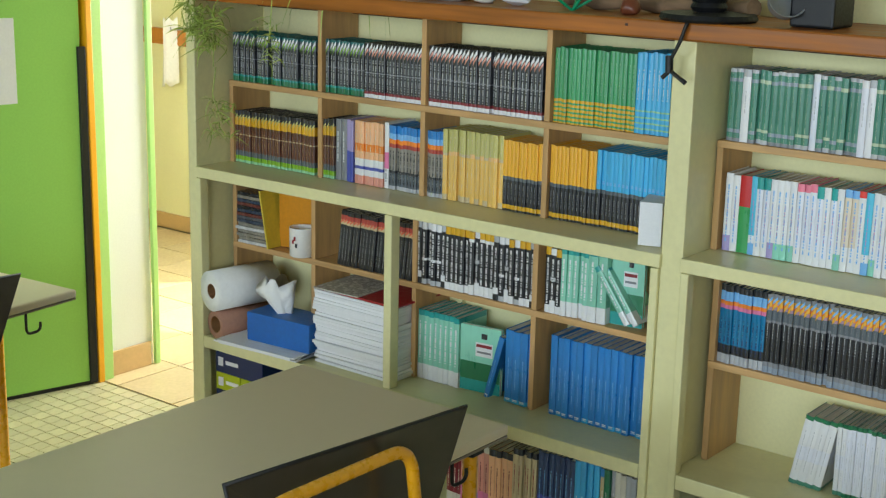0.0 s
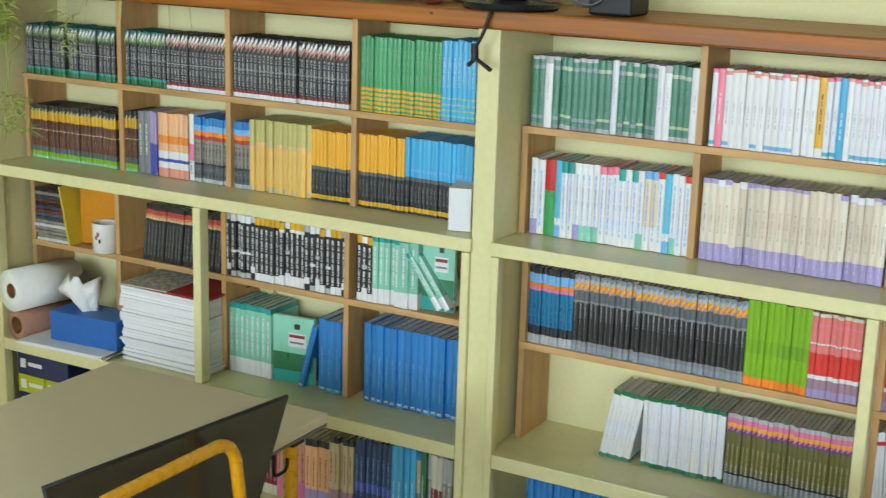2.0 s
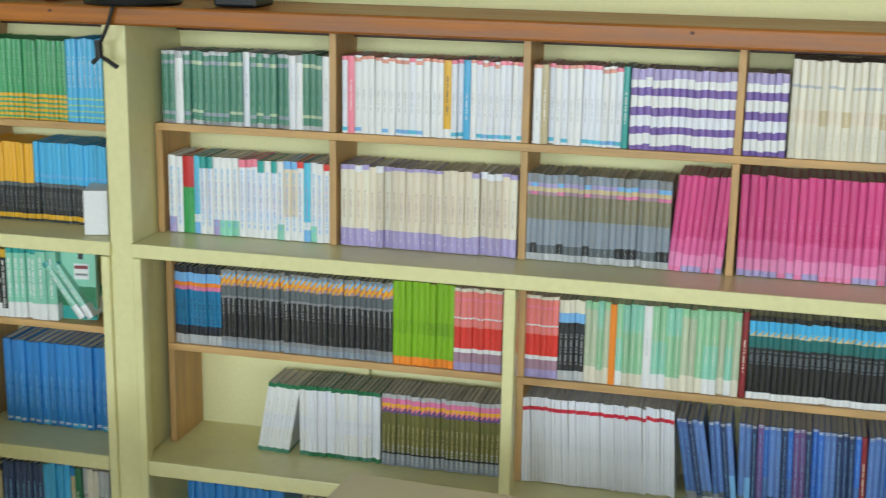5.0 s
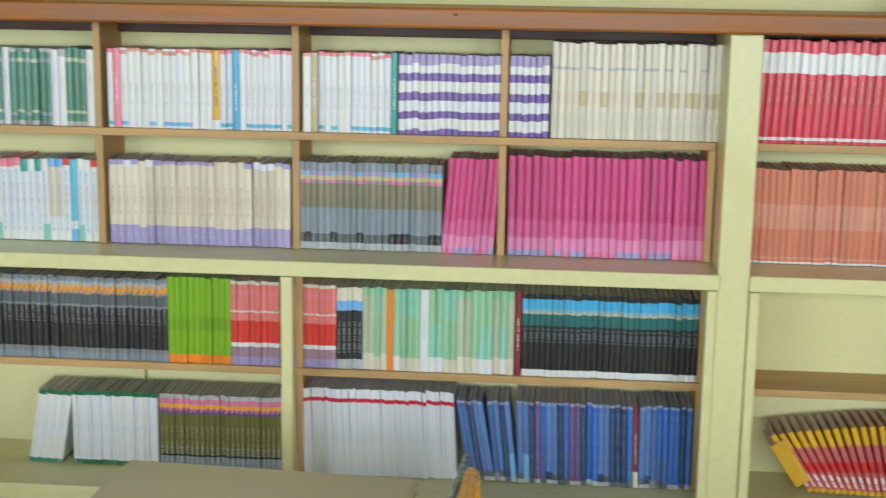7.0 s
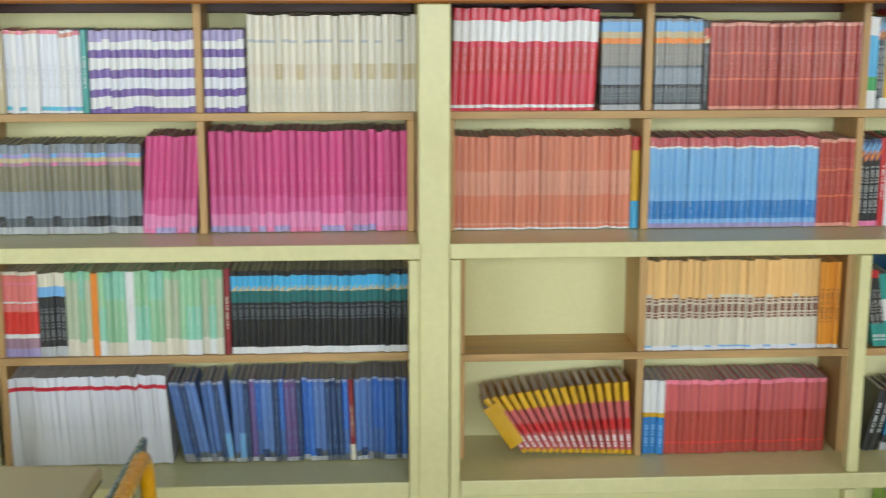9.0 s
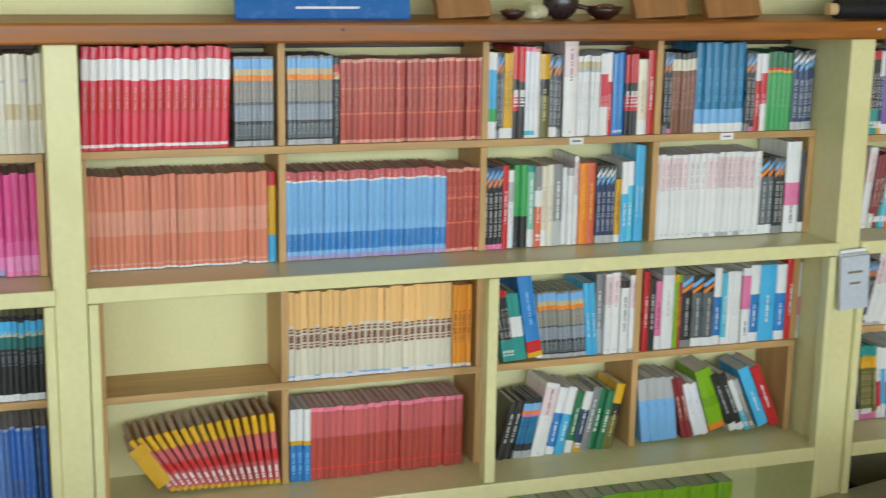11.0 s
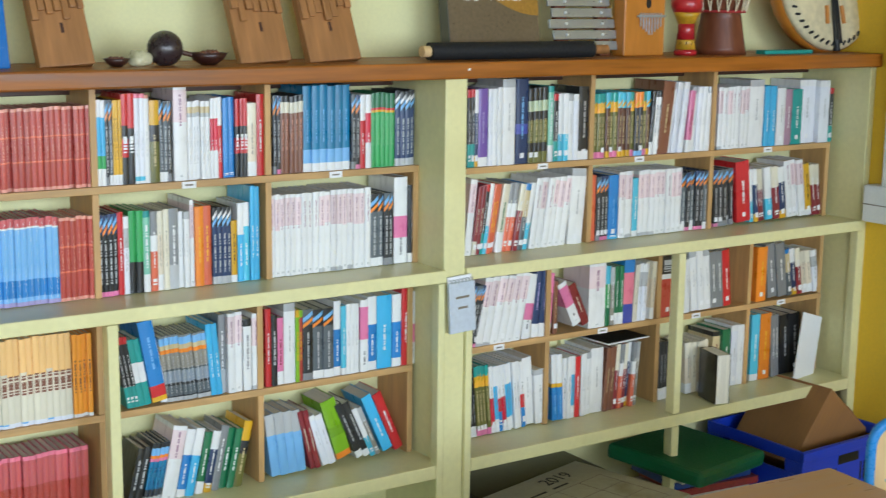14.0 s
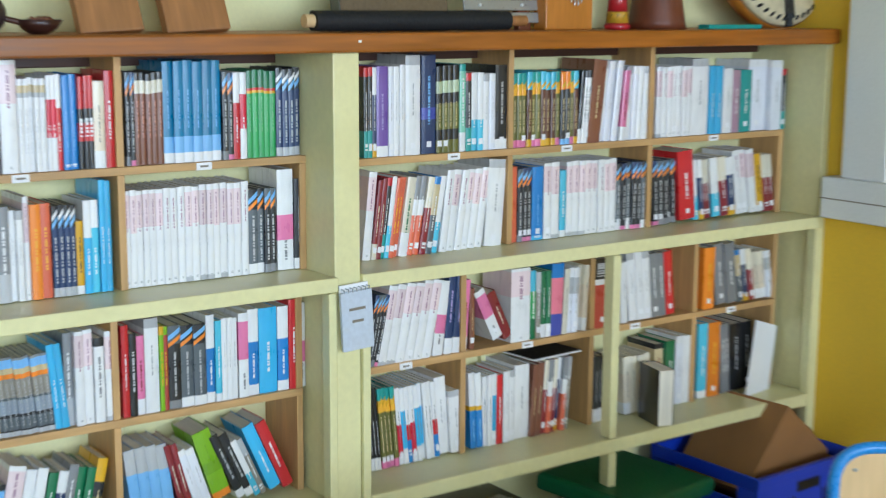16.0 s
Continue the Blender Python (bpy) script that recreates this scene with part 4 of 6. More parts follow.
part("back_tube", tube(rounded([(-0.008, 0.005, 0.0), (-0.008, 0.005, 0.733), (0.408, 0.005, 0.733), (0.408, 0.005, 0.0)], 0.075, 8), 0.0125), BLUE_TUBE, c, "bent blue steel tube")
slab("seat", 0.0, 0.40, 0.02, 0.41, 0.425, 0.44, BIRCH, c, 0.005)
for x in (0.0, 0.40):
    part("front_leg", tube([(x, 0.39, 0.0), (x, 0.37, 0.424)], 0.0115), BLUE_TUBE, c)
    part("seat_tube", tube([(x, 0.005, 0.415), (x, 0.39, 0.415)], 0.0115), BLUE_TUBE, c)
c.matrix_world = pose(2.33, -0.97, 0, 0, 0, -34)

# ---- on the top board ----
UP = 1.505


def leaf_mesh(length, sag, width):
    """An arching strap leaf from the origin out along x, folded along its middle."""
    bm = bmesh.new()
    rows = []
    for k in range(9):
        s = k / 8
        x, z = length * (s - 0.28 * s * s), length * (0.55 * s - sag * s * s)
        w = width * (0.6 + 1.2 * s * (1 - s)) * (1 - s ** 4) + 0.0004
        rows.append([bm.verts.new((x, -w, z + w * 0.5)), bm.verts.new((x, 0, z)), bm.verts.new((x, w, z + w * 0.5))])
    for a, c in zip(rows, rows[1:]):
        bm.faces.new((a[0], a[1], c[1], c[0]))
        bm.faces.new((a[1], a[2], c[2], c[1]))
    me = bpy.data.meshes.new("leaf")
    bm.to_mesh(me)
    bm.free()
    me.materials.append(LEAF)
    return me


LEAVES = [leaf_mesh(0.2, 1.2, 0.0045), leaf_mesh(0.24, 1.5, 0.0048), leaf_mesh(0.17, 0.9, 0.004)]
SMALL = [leaf_mesh(0.10, 0.9, 0.0042), leaf_mesh(0.13, 1.25, 0.0036), leaf_mesh(0.09, 0.5, 0.0038)]
plant = thing("spider_plant", "green spider plant in a pot with trailing runners", "plant", (-3.02, 0.12, UP))
part("pot", lathe([(0.05, 0.0), (0.07, 0.10), (0.075, 0.11), (0.068, 0.11), (0.06, 0.09)]), mat("terracotta", "9a5a3c", 0.7, 0.2, 8.0, 0.3), plant, "brown clay pot", True)
prn = random.Random(5)
for k in range(34):
    lf = new("leaf", LEAVES[k % 3])
    lf.parent = plant
    lf.matrix_local = pose(0, 0, 0.10, 0, prn.uniform(-25, 15), k * 360 / 34 + prn.uniform(-8, 8))


def plantlet(x, y, z, n, size, runner):
    part("runner", tube([Vector((-3.02, 0.12, UP + 0.11)).lerp(Vector(q), 1) - Vector((-3.02, 0.12, UP)) for q in runner], 0.0016), LEAF, plant, "thin pale trailing stem")
    for k in range(n):
        lf = new("leaf", SMALL[k % 3])
        lf.parent = plant
        lf.matrix_local = Matrix.Translation((x + 3.02 + prn.uniform(-.035, .035), y - 0.12 + prn.uniform(-.02, .02), z - UP + prn.uniform(-.06, .055))) @ pose(0, 0, 0, prn.uniform(-60, 60), prn.uniform(-50, 30), prn.uniform(0, 360)) @ Matrix.Scale(size * prn.uniform(0.7, 1.3), 4)


plantlet(-3.44, -0.06, 1.43, 90, 0.6, [(-3.02, 0.05, 1.62), (-3.3, -0.03, 1.60), (-3.42, -0.07, 1.5), (-3.43, -0.06, 1.37)])
plantlet(-3.37, -0.055, 1.38, 100, 0.6, [(-3.05, 0.04, 1.62), (-3.25, -0.05, 1.57), (-3.35, -0.06, 1.45), (-3.36, -0.055, 1.28)])
plantlet(-3.34, -0.05, 1.13, 60, 0.5, [(-3.35, -0.055, 1.28), (-3.36, -0.06, 1.2), (-3.33, -0.05, 1.12)])
plantlet(-3.13, -0.06, 1.37, 44, 0.42, [(-3.02, 0.03, 1.62), (-3.11, -0.06, 1.55), (-3.13, -0.06, 1.37)])


def lump(name, label, category, x, y, r, squash, material, seed):
    bm = bmesh.new()
    bmesh.ops.create_icosphere(bm, subdivisions=3, radius=r)
    for v in bm.verts:
        v.co *= 1 + 0.28 * noise.noise(v.co / r * 1.3 + Vector((seed, 0, 0))) + 0.08 * noise.noise(v.co / r * 5)
        v.co.z *= squash
    low = min(v.co.z for v in bm.verts)
    for v in bm.verts:
        v.co.z = max(v.co.z, low * 0.8)
    ob = part(name, bm, material, None, "", True)
    ob.location = (x, y, UP - low * 0.8)
    return tagged(ob, label, category)


lump("rock", "large pale white rock lying on the board", "rock", -2.78, 0.10, 0.075, 0.7, STONE, 1)
lump("rock", "rounded white rock lying on the board", "rock", -2.62, 0.09, 0.08, 0.75, STONE, 4)
lump("rock", "small grey stone lying on the board", "rock", -2.50, 0.08, 0.03, 0.6, STONE, 7)
bm = bmesh.new()
bmesh.ops.create_icosphere(bm, subdivisions=1, radius=0.06)
ob = tagged(part("paper_polyhedron", bm, PAPER), "white folded paper polyhedron on the board", "paper model")
ob.matrix_world = pose(-2.395, 0.07, UP + 0.052, 20, 10, 15)
wire = thing("wire_polyhedron", "green straw framed polyhedron model", "model", (-2.22, 0.05, UP + 0.005))
bm = bmesh.new()
bmesh.ops.create_icosphere(bm, subdivisions=1, radius=0.105)
straw = mat("green_straw", "1fa171", 0.35, 0.08)
for e in bm.edges:
    part("straw", tube([e.verts[0].co + Vector((0, 0, 0.10)), e.verts[1].co + Vector((0, 0, 0.10))], 0.0035), straw, wire)
bm.free()
drift = thing("driftwood", "weathered grey brown driftwood branch", "branch", (-2.04, 0.13, UP))
path = [Vector((-0.26 + 0.052 * k, 0.02 * math.sin(k * 1.7), 0.024 + 0.006 * math.sin(k * 2.1))) for k in range(11)]
part("branch", tube(path, 0.021), mat("driftwood", "7a6147", 0.8, 0.35, 14.0, 0.8, 60, (0.3, 1, 1)), drift)
lump("pebble", "dark brown round seed pod on the driftwood", "seed pod", -2.06, 0.05, 0.024, 0.9, REDWOOD, 3)
lamp_ob = thing("desk_lamp", "black desk lamp with a round base and cable", "lamp", (-1.86, 0.05, UP))
part("base", lathe([(0.105, 0.0), (0.11, 0.006), (0.105, 0.016), (0.04, 0.02)], 36), BLACK, lamp_ob)
part("stem_coil", lathe([(0.034, 0.018), (0.042, 0.03), (0.036, 0.04), (0.044, 0.052), (0.036, 0.064), (0.044, 0.078), (0.03, 0.10), (0.03, 0.2)], 24), BLACK, lamp_ob)
part("reflector", lathe([(0.02, 0.0), (0.05, 0.03), (0.062, 0.075), (0.058, 0.075), (0.045, 0.03)], 28), STEEL, lamp_ob, "silver round reflector").matrix_local = pose(0.17, 0.0, 0.035, 40, 50, 0) @ Matrix.Scale(0.7, 4)
slab("ballast", 0.20, 0.30, -0.02, 0.09, 0.001, 0.085, BLACK, lamp_ob, 0.006)
cord = part("cord", tube(rounded([(0.0, -0.06, 0.02), (0.0, -0.095, 0.005), (-0.015, -0.097, -0.045), (-0.04, -0.095, -0.09)], 0.02), 0.0042), BLACK, lamp_ob)
part("plug", tube([(-0.04, -0.095, -0.075), (-0.038, -0.095, -0.112)], 0.009), BLACK, lamp_ob)
part("cord_end", tube([(-0.055, -0.095, -0.125), (-0.036, -0.095, -0.108), (0.004, -0.095, -0.132)], 0.0052), BLACK, lamp_ob)

blue_case = thing("blue_panel", "glossy blue display folder with a white line", "folder", (0.33, 0.10, UP), 0)
gloss_blue = mat("glossy_blue_card", "0a66b2", 0.22, 0.06, 4.0, 0.0, 40, coat=0.5)
slab("front", 0.0, 0.385, 0.0, 0.012, 0.0, 0.27, gloss_blue, blue_case, 0.002)
slab("printed_line", 0.13, 0.27, -0.0012, -0.0002, 0.022, 0.027, PAPER, blue_case)
slab("printed_mark", 0.185, 0.215, -0.0012, -0.0002, 0.06, 0.064, PAPER, blue_case)
part("printed_ring", tube([(0.20 + 0.014 * math.cos(a / 8 * math.pi), -0.0012, 0.085 + 0.014 * math.sin(a / 8 * math.pi)) for a in range(16)], 0.0018, closed=True), mat("orange_ink", "d8772e", 0.4), blue_case)
blue_case.matrix_world = pose(0.33, 0.09, UP, -12, 0, 0)


def carved_plank(x, w, label, seed):
    """A plank leaning on the wall, its upper half split into ragged ridges."""
    p = thing("carved_plank", label, "wood carving", (x, 0.10, UP), 0, "carved planks on the board")
    bm = bmesh.new()
    boxes(bm, 0, w, 0, 0.028, 0, 0.30, 0.003)
    part("board", bm, LIGHTWOOD, p)
    r = random.Random(seed)
    for k in range(7):
        x0 = w * k / 7
        z0 = 0.115 + r.uniform(-0.015, 0.02)
        boxes_bm = boxes(bmesh.new(), x0 + 0.001, x0 + w / 7 - 0.001, -0.008 - r.uniform(0, 0.006), 0.0, z0, 0.298, 0.003)
        part("ridge", boxes_bm, LIGHTWOOD, p)
    slab("mark", w * 0.5, w * 0.5 + 0.007, -0.0012, 0.0, 0.075, 0.098, DARKWOOD, p)
    p.matrix_world = pose(x, 0.075, UP + 0.001, -20, -3.5, 0)


carved_plank(0.775, 0.125, "short brown carved wooden plank leaning on the wall", 1)
carved_plank(1.255, 0.135, "brown carved plank with ragged ridges leaning on the wall", 2)
carved_plank(1.440, 0.145, "dark brown carved plank leaning on the wall", 3)


def bowl(x, r, label, seed):
    o = thing("wooden_bowl", label, "bowl", (x, 0.08, UP))
    part("shell", lathe([(r * 0.35, 0.0), (r * 0.75, r * 0.25), (r, r * 0.62), (r * 0.93, r * 0.62), (r * 0.7, r * 0.32), (r * 0.2, r * 0.16)], 26), mat("dark_bowl", "3a201a", 0.35, 0.2, 10.0), o, "", True)
    rr = random.Random(seed)
    for k in range(9):
        bm = bmesh.new()
        bmesh.ops.create_icosphere(bm, subdivisions=1, radius=r * 0.22)
        part("seed", bm, REDWOOD, o).location = (rr.uniform(-.5, .5) * r, rr.uniform(-.5, .5) * r, r * 0.55)


bowl(0.95, 0.030, "small dark bowl filled with brown seeds", 1)
bowl(1.172, 0.046, "dark wooden bowl filled with red brown seeds", 2)
lump("quartz", "pale translucent quartz stone on the board", "stone", 1.005, 0.085, 0.028, 0.75, mat("pale_quartz", "c6bf9c", 0.3, 0.2, 14.0, 0.4, 60), 9)
gourd = thing("gourd", "dark round gourd with a short stalk", "gourd", (1.068, 0.085, UP))
bm = bmesh.new()
bmesh.ops.create_uvsphere(bm, u_segments=24, v_segments=14, radius=0.041)
part("body", bm, mat("dark_gourd", "33282a", 0.3, 0.3, 14.0, 0.2, coat=0.3), gourd, "", True).location = (0, 0, 0.039)
part("stalk", tube([(0.038, -0.005, 0.03), (0.062, -0.01, 0.024)], 0.006), DARKWOOD, gourd)
roll_ob = thing("rolled_mat", "long black rolled case lying on the board", "roll", (1.755, 0.045, UP))
part("case", tube([(0.01, 0, 0.025), (0.545, 0, 0.025)], 0.0235), mat("black_fabric", "141518", 0.7, 0.2, 20.0, 0.4, 200), roll_ob)
part("stick_end", tube([(-0.012, 0, 0.025), (0.012, 0, 0.025)], 0.015), BIRCH, roll_ob)
part("stick_end", tube([(0.53, 0, 0.024), (0.60, 0, 0.024)], 0.013), LIGHTWOOD, roll_ob)
art = thing("art_book", "large brown art book standing against the wall", "book", (1.93, 0.16, UP))
art_ink = mat("brown_gold_cover", "6a5a45", 0.35, 0.25, 3.0, 0.03, 100, coat=0.3)
slab("front_cover", 0.0, 0.30, 0.0, 0.003, 0.0, 0.36, art_ink, art, 0.001)
slab("back_cover", 0.0, 0.30, 0.037, 0.04, 0.0, 0.36, art_ink, art, 0.001)
slab("spine", -0.002, 0.003, 0.0, 0.04, 0.0, 0.36, mat("grey_green_spine", "4c4c44", 0.4), art, 0.001)
slab("page_block", 0.003, 0.296, 0.003, 0.037, 0.003, 0.357, PAGES, art)
bm = bmesh.new()
arc = [(0.30, 0.17)] + [(0.30 - 0.27 * k / 10, 0.115 + 0.15 * (k / 10) ** 2) for k in range(11)] + [(0.03, 0.30), (0.30, 0.33)]
bm.faces.new([bm.verts.new((x, -0.0008, z)) for x, z in arc])
part("gold_print", bm, mat("gold_print", "a3772c", 0.4, 0.3, 4.0), art)
txt = bpy.data.curves.new("title", 'FONT')
txt.body, txt.size, txt.extrude = "de Vinci", 0.062, 0.0003
t_me = bpy.data.meshes.new_from_object(bpy.data.objects.new("title", txt))
t_me.materials.append(PAPER)
title = new("title", t_me)
title.parent = art
title.matrix_local = pose(0.045, -0.0016, 0.155, 90)
slab("imprint", 0.13, 0.175, -0.0014, -0.0002, 0.022, 0.026, PAPER, art)
art.matrix_world = pose(1.885, 0.12, UP, -9, 0, 0)
xylo = thing("metallophone", "grey metal bar metallophone standing on edge", "instrument", (2.20, 0.12, UP))
for k in range(9):
    z = 0.03 + 0.031 * k
    w = 0.25 - 0.006 * k
    slab("bar", 0.0 + (0.012 if k % 2 else 0), w, -0.006, 0.0, z - 0.013, z + 0.013, STEEL, xylo, 0.002)
    for xx in (0.06, 0.19):
        s = part("pin", lathe([(0.004, 0), (0.004, 0.004), (0.002, 0.006)], 10), PLASTIC_WHITE, xylo)
        s.matrix_local = pose(xx, -0.006, z, 90)
slab("frame_rail", 0.03, 0.07, 0.0005, 0.022, 0.0, 0.31, REDWOOD, xylo, 0.003)
slab("frame_rail", 0.18, 0.22, 0.0005, 0.022, 0.0, 0.31, REDWOOD, xylo, 0.003)
xylo.matrix_world = pose(2.225, 0.13, UP, -10, 0, 0)
kal = thing("kalimba", "orange wooden kalimba box with metal tongues", "instrument", (2.47, 0.10, UP))
kw = mat("orange_wood", "c07a2c", 0.4, 0.15, 6.0, 0.05, 60, (1, 1, 0.15))
slab("box", 0.0, 0.155, 0.0, 0.05, 0.0, 0.215, kw, kal, 0.004)
part("sound_hole", lathe([(0.016, 0), (0.016, 0.002)], 24), BLACK, kal).matrix_local = pose(0.09, 0.001, 0.17, 90) @ Matrix.Scale(0.6, 4, (1, 0, 0))
slab("bridge", 0.045, 0.15, -0.010, 0.0, 0.125, 0.133, STEEL, kal, 0.002)
for k in range(8):
    L = 0.035 + 0.03 * (1 - abs(k - 3.5) / 3.5)
    slab("tongue", 0.055 + 0.011 * k, 0.0585 + 0.011 * k, -0.007, -0.004, 0.13 - L, 0.14, STEEL, kal, 0.0008)
mini = thing("small_drum", "small red painted goblet drum with bands", "drum", (2.735, 0.10, UP))
red_p = mat("red_lacquer", "b3222a", 0.35, 0.15, 10.0, coat=0.3)
yel_p = mat("yellow_lacquer", "c99a2a", 0.4, 0.25, 20.0)
part("foot", lathe([(0.040, 0.0), (0.042, 0.012), (0.036, 0.02)]), red_p, mini, "", True)
part("lower_band", lathe([(0.036, 0.0205), (0.033, 0.05), (0.032, 0.055)]), yel_p, mini, "yellow band", True)
part("waist", lathe([(0.032, 0.0555), (0.029, 0.09), (0.030, 0.11)]), red_p, mini, "", True)
part("upper_band", lathe([(0.030, 0.1105), (0.040, 0.135), (0.048, 0.15)]), yel_p, mini, "yellow patterned band", True)
part("rim", lathe([(0.048, 0.1505), (0.055, 0.17), (0.056, 0.195), (0.054, 0.197)]), red_p, mini, "", True)
part("skin", lathe([(0.0535, 0.196), (0.0535, 0.2)]), SKIN, mini)
for k in range(10):
    a = k * 36
    bm = tube([(0.0335 * math.cos(radians(a)), 0.0335 * math.sin(radians(a)), 0.024), (0.0335 * math.cos(radians(a + 18)), 0.0335 * math.sin(radians(a + 18)), 0.048)], 0.0012)
    part("pattern_line", bm, BLACK, mini)
dj = thing("djembe", "tall brown djembe drum with cream rope lacing", "drum", (2.905, 0.12, UP))
part("body", lathe([(0.098, 0.0), (0.092, 0.03), (0.075, 0.15), (0.072, 0.17), (0.085, 0.20), (0.115, 0.29), (0.122, 0.34), (0.118, 0.345)], 36), REDWOOD, dj, "", True)
part("lower_ring", tube([(0.086 * math.cos(2 * math.pi * k / 32), 0.086 * math.sin(2 * math.pi * k / 32), 0.178) for k in range(32)], 0.006, closed=True), mat("red_cord", "a02a2c", 0.7), dj)
part("upper_ring", tube([(0.124 * math.cos(2 * math.pi * k / 32), 0.124 * math.sin(2 * math.pi * k / 32), 0.325) for k in range(32)], 0.006, closed=True), ROPE, dj)
for k in range(18):
    for s in (-1, 1):
        a0, a1 = radians(k * 20), radians(k * 20 + s * 10)
        part("lace", tube([(0.09 * math.cos(a0), 0.09 * math.sin(a0), 0.178), (0.106 * math.cos((a0 + a1) / 2), 0.106 * math.sin((a0 + a1) / 2), 0.245), (0.126 * math.cos(a1), 0.126 * math.sin(a1), 0.325)], 0.0026), ROPE, dj)
part("skin", lathe([(0.121, 0.345), (0.121, 0.35)], 36), SKIN, dj)
mini.matrix_world = pose(2.705, 0.10, UP) @ Matrix.Scale(0.83, 4)
dj.matrix_world = pose(2.865, 0.12, UP) @ Matrix.Diagonal((0.82, 0.82, 0.72, 1))
kal.matrix_world = pose(2.465, 0.10, UP) @ Matrix.Diagonal((1, 1, 0.88, 1))
fd = thing("gourd_drum", "round skin gourd instrument with black lacing and cords", "drum", (3.34, 0.12, UP))
hide = mat("stretched_hide", "d3c6a2", 0.6, 0.22, 9.0, 0.15, 60)
part("shell", lathe([(0.158, 0.006), (0.168, 0.018), (0.170, 0.035), (0.160, 0.058), (0.135, 0.074)], 48), kw, fd, "orange brown gourd shell", True)
part("skin", lathe([(0.168, 0.020), (0.162, 0.004), (0.145, -0.003), (0.13, -0.0045)], 48), hide, fd, "cream stretched hide", True)
for k in range(46):
    a = 2 * math.pi * k / 46
    part("stitch", tube([(0.146 * math.cos(a), 0.146 * math.sin(a), -0.005), (0.155 * math.cos(a + 0.045), 0.155 * math.sin(a + 0.045), -0.001)], 0.0032), BLACK, fd)
for x in (-0.012, 0.0, 0.011):
    part("cord", tube([(x * 0.5, -0.055, -0.014), (x, 0.15, -0.008)], 0.003), BLACK, fd)
for sx in (-1, 1):
    part("side_cord", tube([(0, -0.06, -0.014), (0.06 * sx, -0.03, -0.008), (0.142 * sx, -0.055, -0.006)], 0.0024), BLACK, fd)
    part("side_cord", tube([(0, -0.06, -0.014), (0.09 * sx, -0.066, -0.008), (0.142 * sx, -0.06, -0.006)], 0.0022), BLACK, fd)
    part("tie", lathe([(0.006, -0.012), (0.014, -0.009), (0.014, -0.003)], 12), BLACK, fd).location = (0.142 * sx, -0.057, 0)
    part("dowel", tube([(0.027 * sx, 0.055, -0.006), (0.03 * sx, 0.10, -0.006)], 0.006), kw, fd, "short tan dowel")
part("bridge", lathe([(0.010, -0.016), (0.017, -0.012), (0.016, -0.003)], 16), BLACK, fd).matrix_local = pose(0, -0.06, 0) @ Matrix.Diagonal((1.4, 0.8, 1, 1))
part("peg", tube([(0, 0.14, -0.003), (0, 0.168, 0.0)], 0.009), BLACK, fd, "dark end peg")
fd.matrix_world = pose(3.335, 0.115, UP + 0.214, -102, 0, 0) @ Matrix.Scale(1.27, 4)
teal_s = slab("teal_strip", 2.99, 3.20, 0.05, 0.09, UP, UP + 0.012, mat("teal_plastic", "2f9a8e", 0.4), None, 0.002)
tagged(teal_s, "flat teal plastic strip lying on the board", "strip")

# ---- left unit: loose things ----
Z3, Z4 = ROW3["A"] + 0.0006, BASE + 0.0018
cr = random.Random(3)
case_ink = [mat("cd_case_print", hx, 0.25, 0.2, 20.0, 0.02, 100, coat=0.4) for hx in ("2a2c30", "c9c9c6", "55585c", "8a8578", "3b4656", "6b3a34")]
for k in range(15):
    cd = tagged(slab("cd_case", -0.062, 0.062, 0, 0.14, 0.0, 0.0098, cr.choice(case_ink), None, 0.0008), "flat plastic disc case in a stack on the oak shelf", "disc case", "stacked disc cases")
    cd.matrix_world = pose(-3.392 - 0.0022 * k + cr.uniform(-.003, .003), 0.126 + cr.uniform(-.003, .003), Z3 + 0.0106 * k, 0, 0, cr.uniform(-3, 3))
fold = slab("folder", -0.003, 0.003, 0.0, 0.15, 0, 0.178, mat("yellow_folder", "cdb83a", 0.5), None, 0.001)
fold.matrix_world = pose(-3.315, 0.11, Z3 + 0.001, 0, -11, 0)
tagged(fold, "thin yellow card folder leaning on the disc cases", "folder")
fold = slab("folder", 0.0, 0.178, 0.0, 0.006, 0, 0.186, mat("orange_folder", "cf8a1c", 0.45, 0.12, 5.0), None, 0.001)
fold.matrix_world = pose(-3.318, 0.165, Z3 + 0.001, -4, -4, 0)
tagged(fold, "orange cardboard folder standing behind the mug", "folder")
mug = thing("mug", "white ceramic mug with dark printed marks", "mug", (-3.185, 0.125, Z3), 65)
china = mat("white_china", "e6e4de", 0.2, 0.04, 6.0, 0.0, 90, coat=0.5)
part("cup", lathe([(0.030, 0.0), (0.037, 0.004), (0.038, 0.088), (0.0375, 0.09), (0.035, 0.088), (0.034, 0.008)], 32), china, mug, "", True)
part("handle", tube(rounded([(0.038, 0, 0.072), (0.068, 0, 0.072), (0.068, 0, 0.022), (0.038, 0, 0.022)], 0.02), 0.005), china, mug)
for k, (a, z) in enumerate(((215, 0.06), (222, 0.04), (205, 0.05), (300, 0.055), (310, 0.035))):
    m_ob = slab("print_mark", -0.0035, 0.0035, -0.0006, 0.0, -0.006, 0.006, BLACK if k % 2 else mat("red_print", "9a3030", 0.4), mug)
    m_ob.matrix_local = pose(0.0384 * math.cos(radians(a)), 0.0384 * math.sin(radians(a)), z, 0, 0, a + 90)


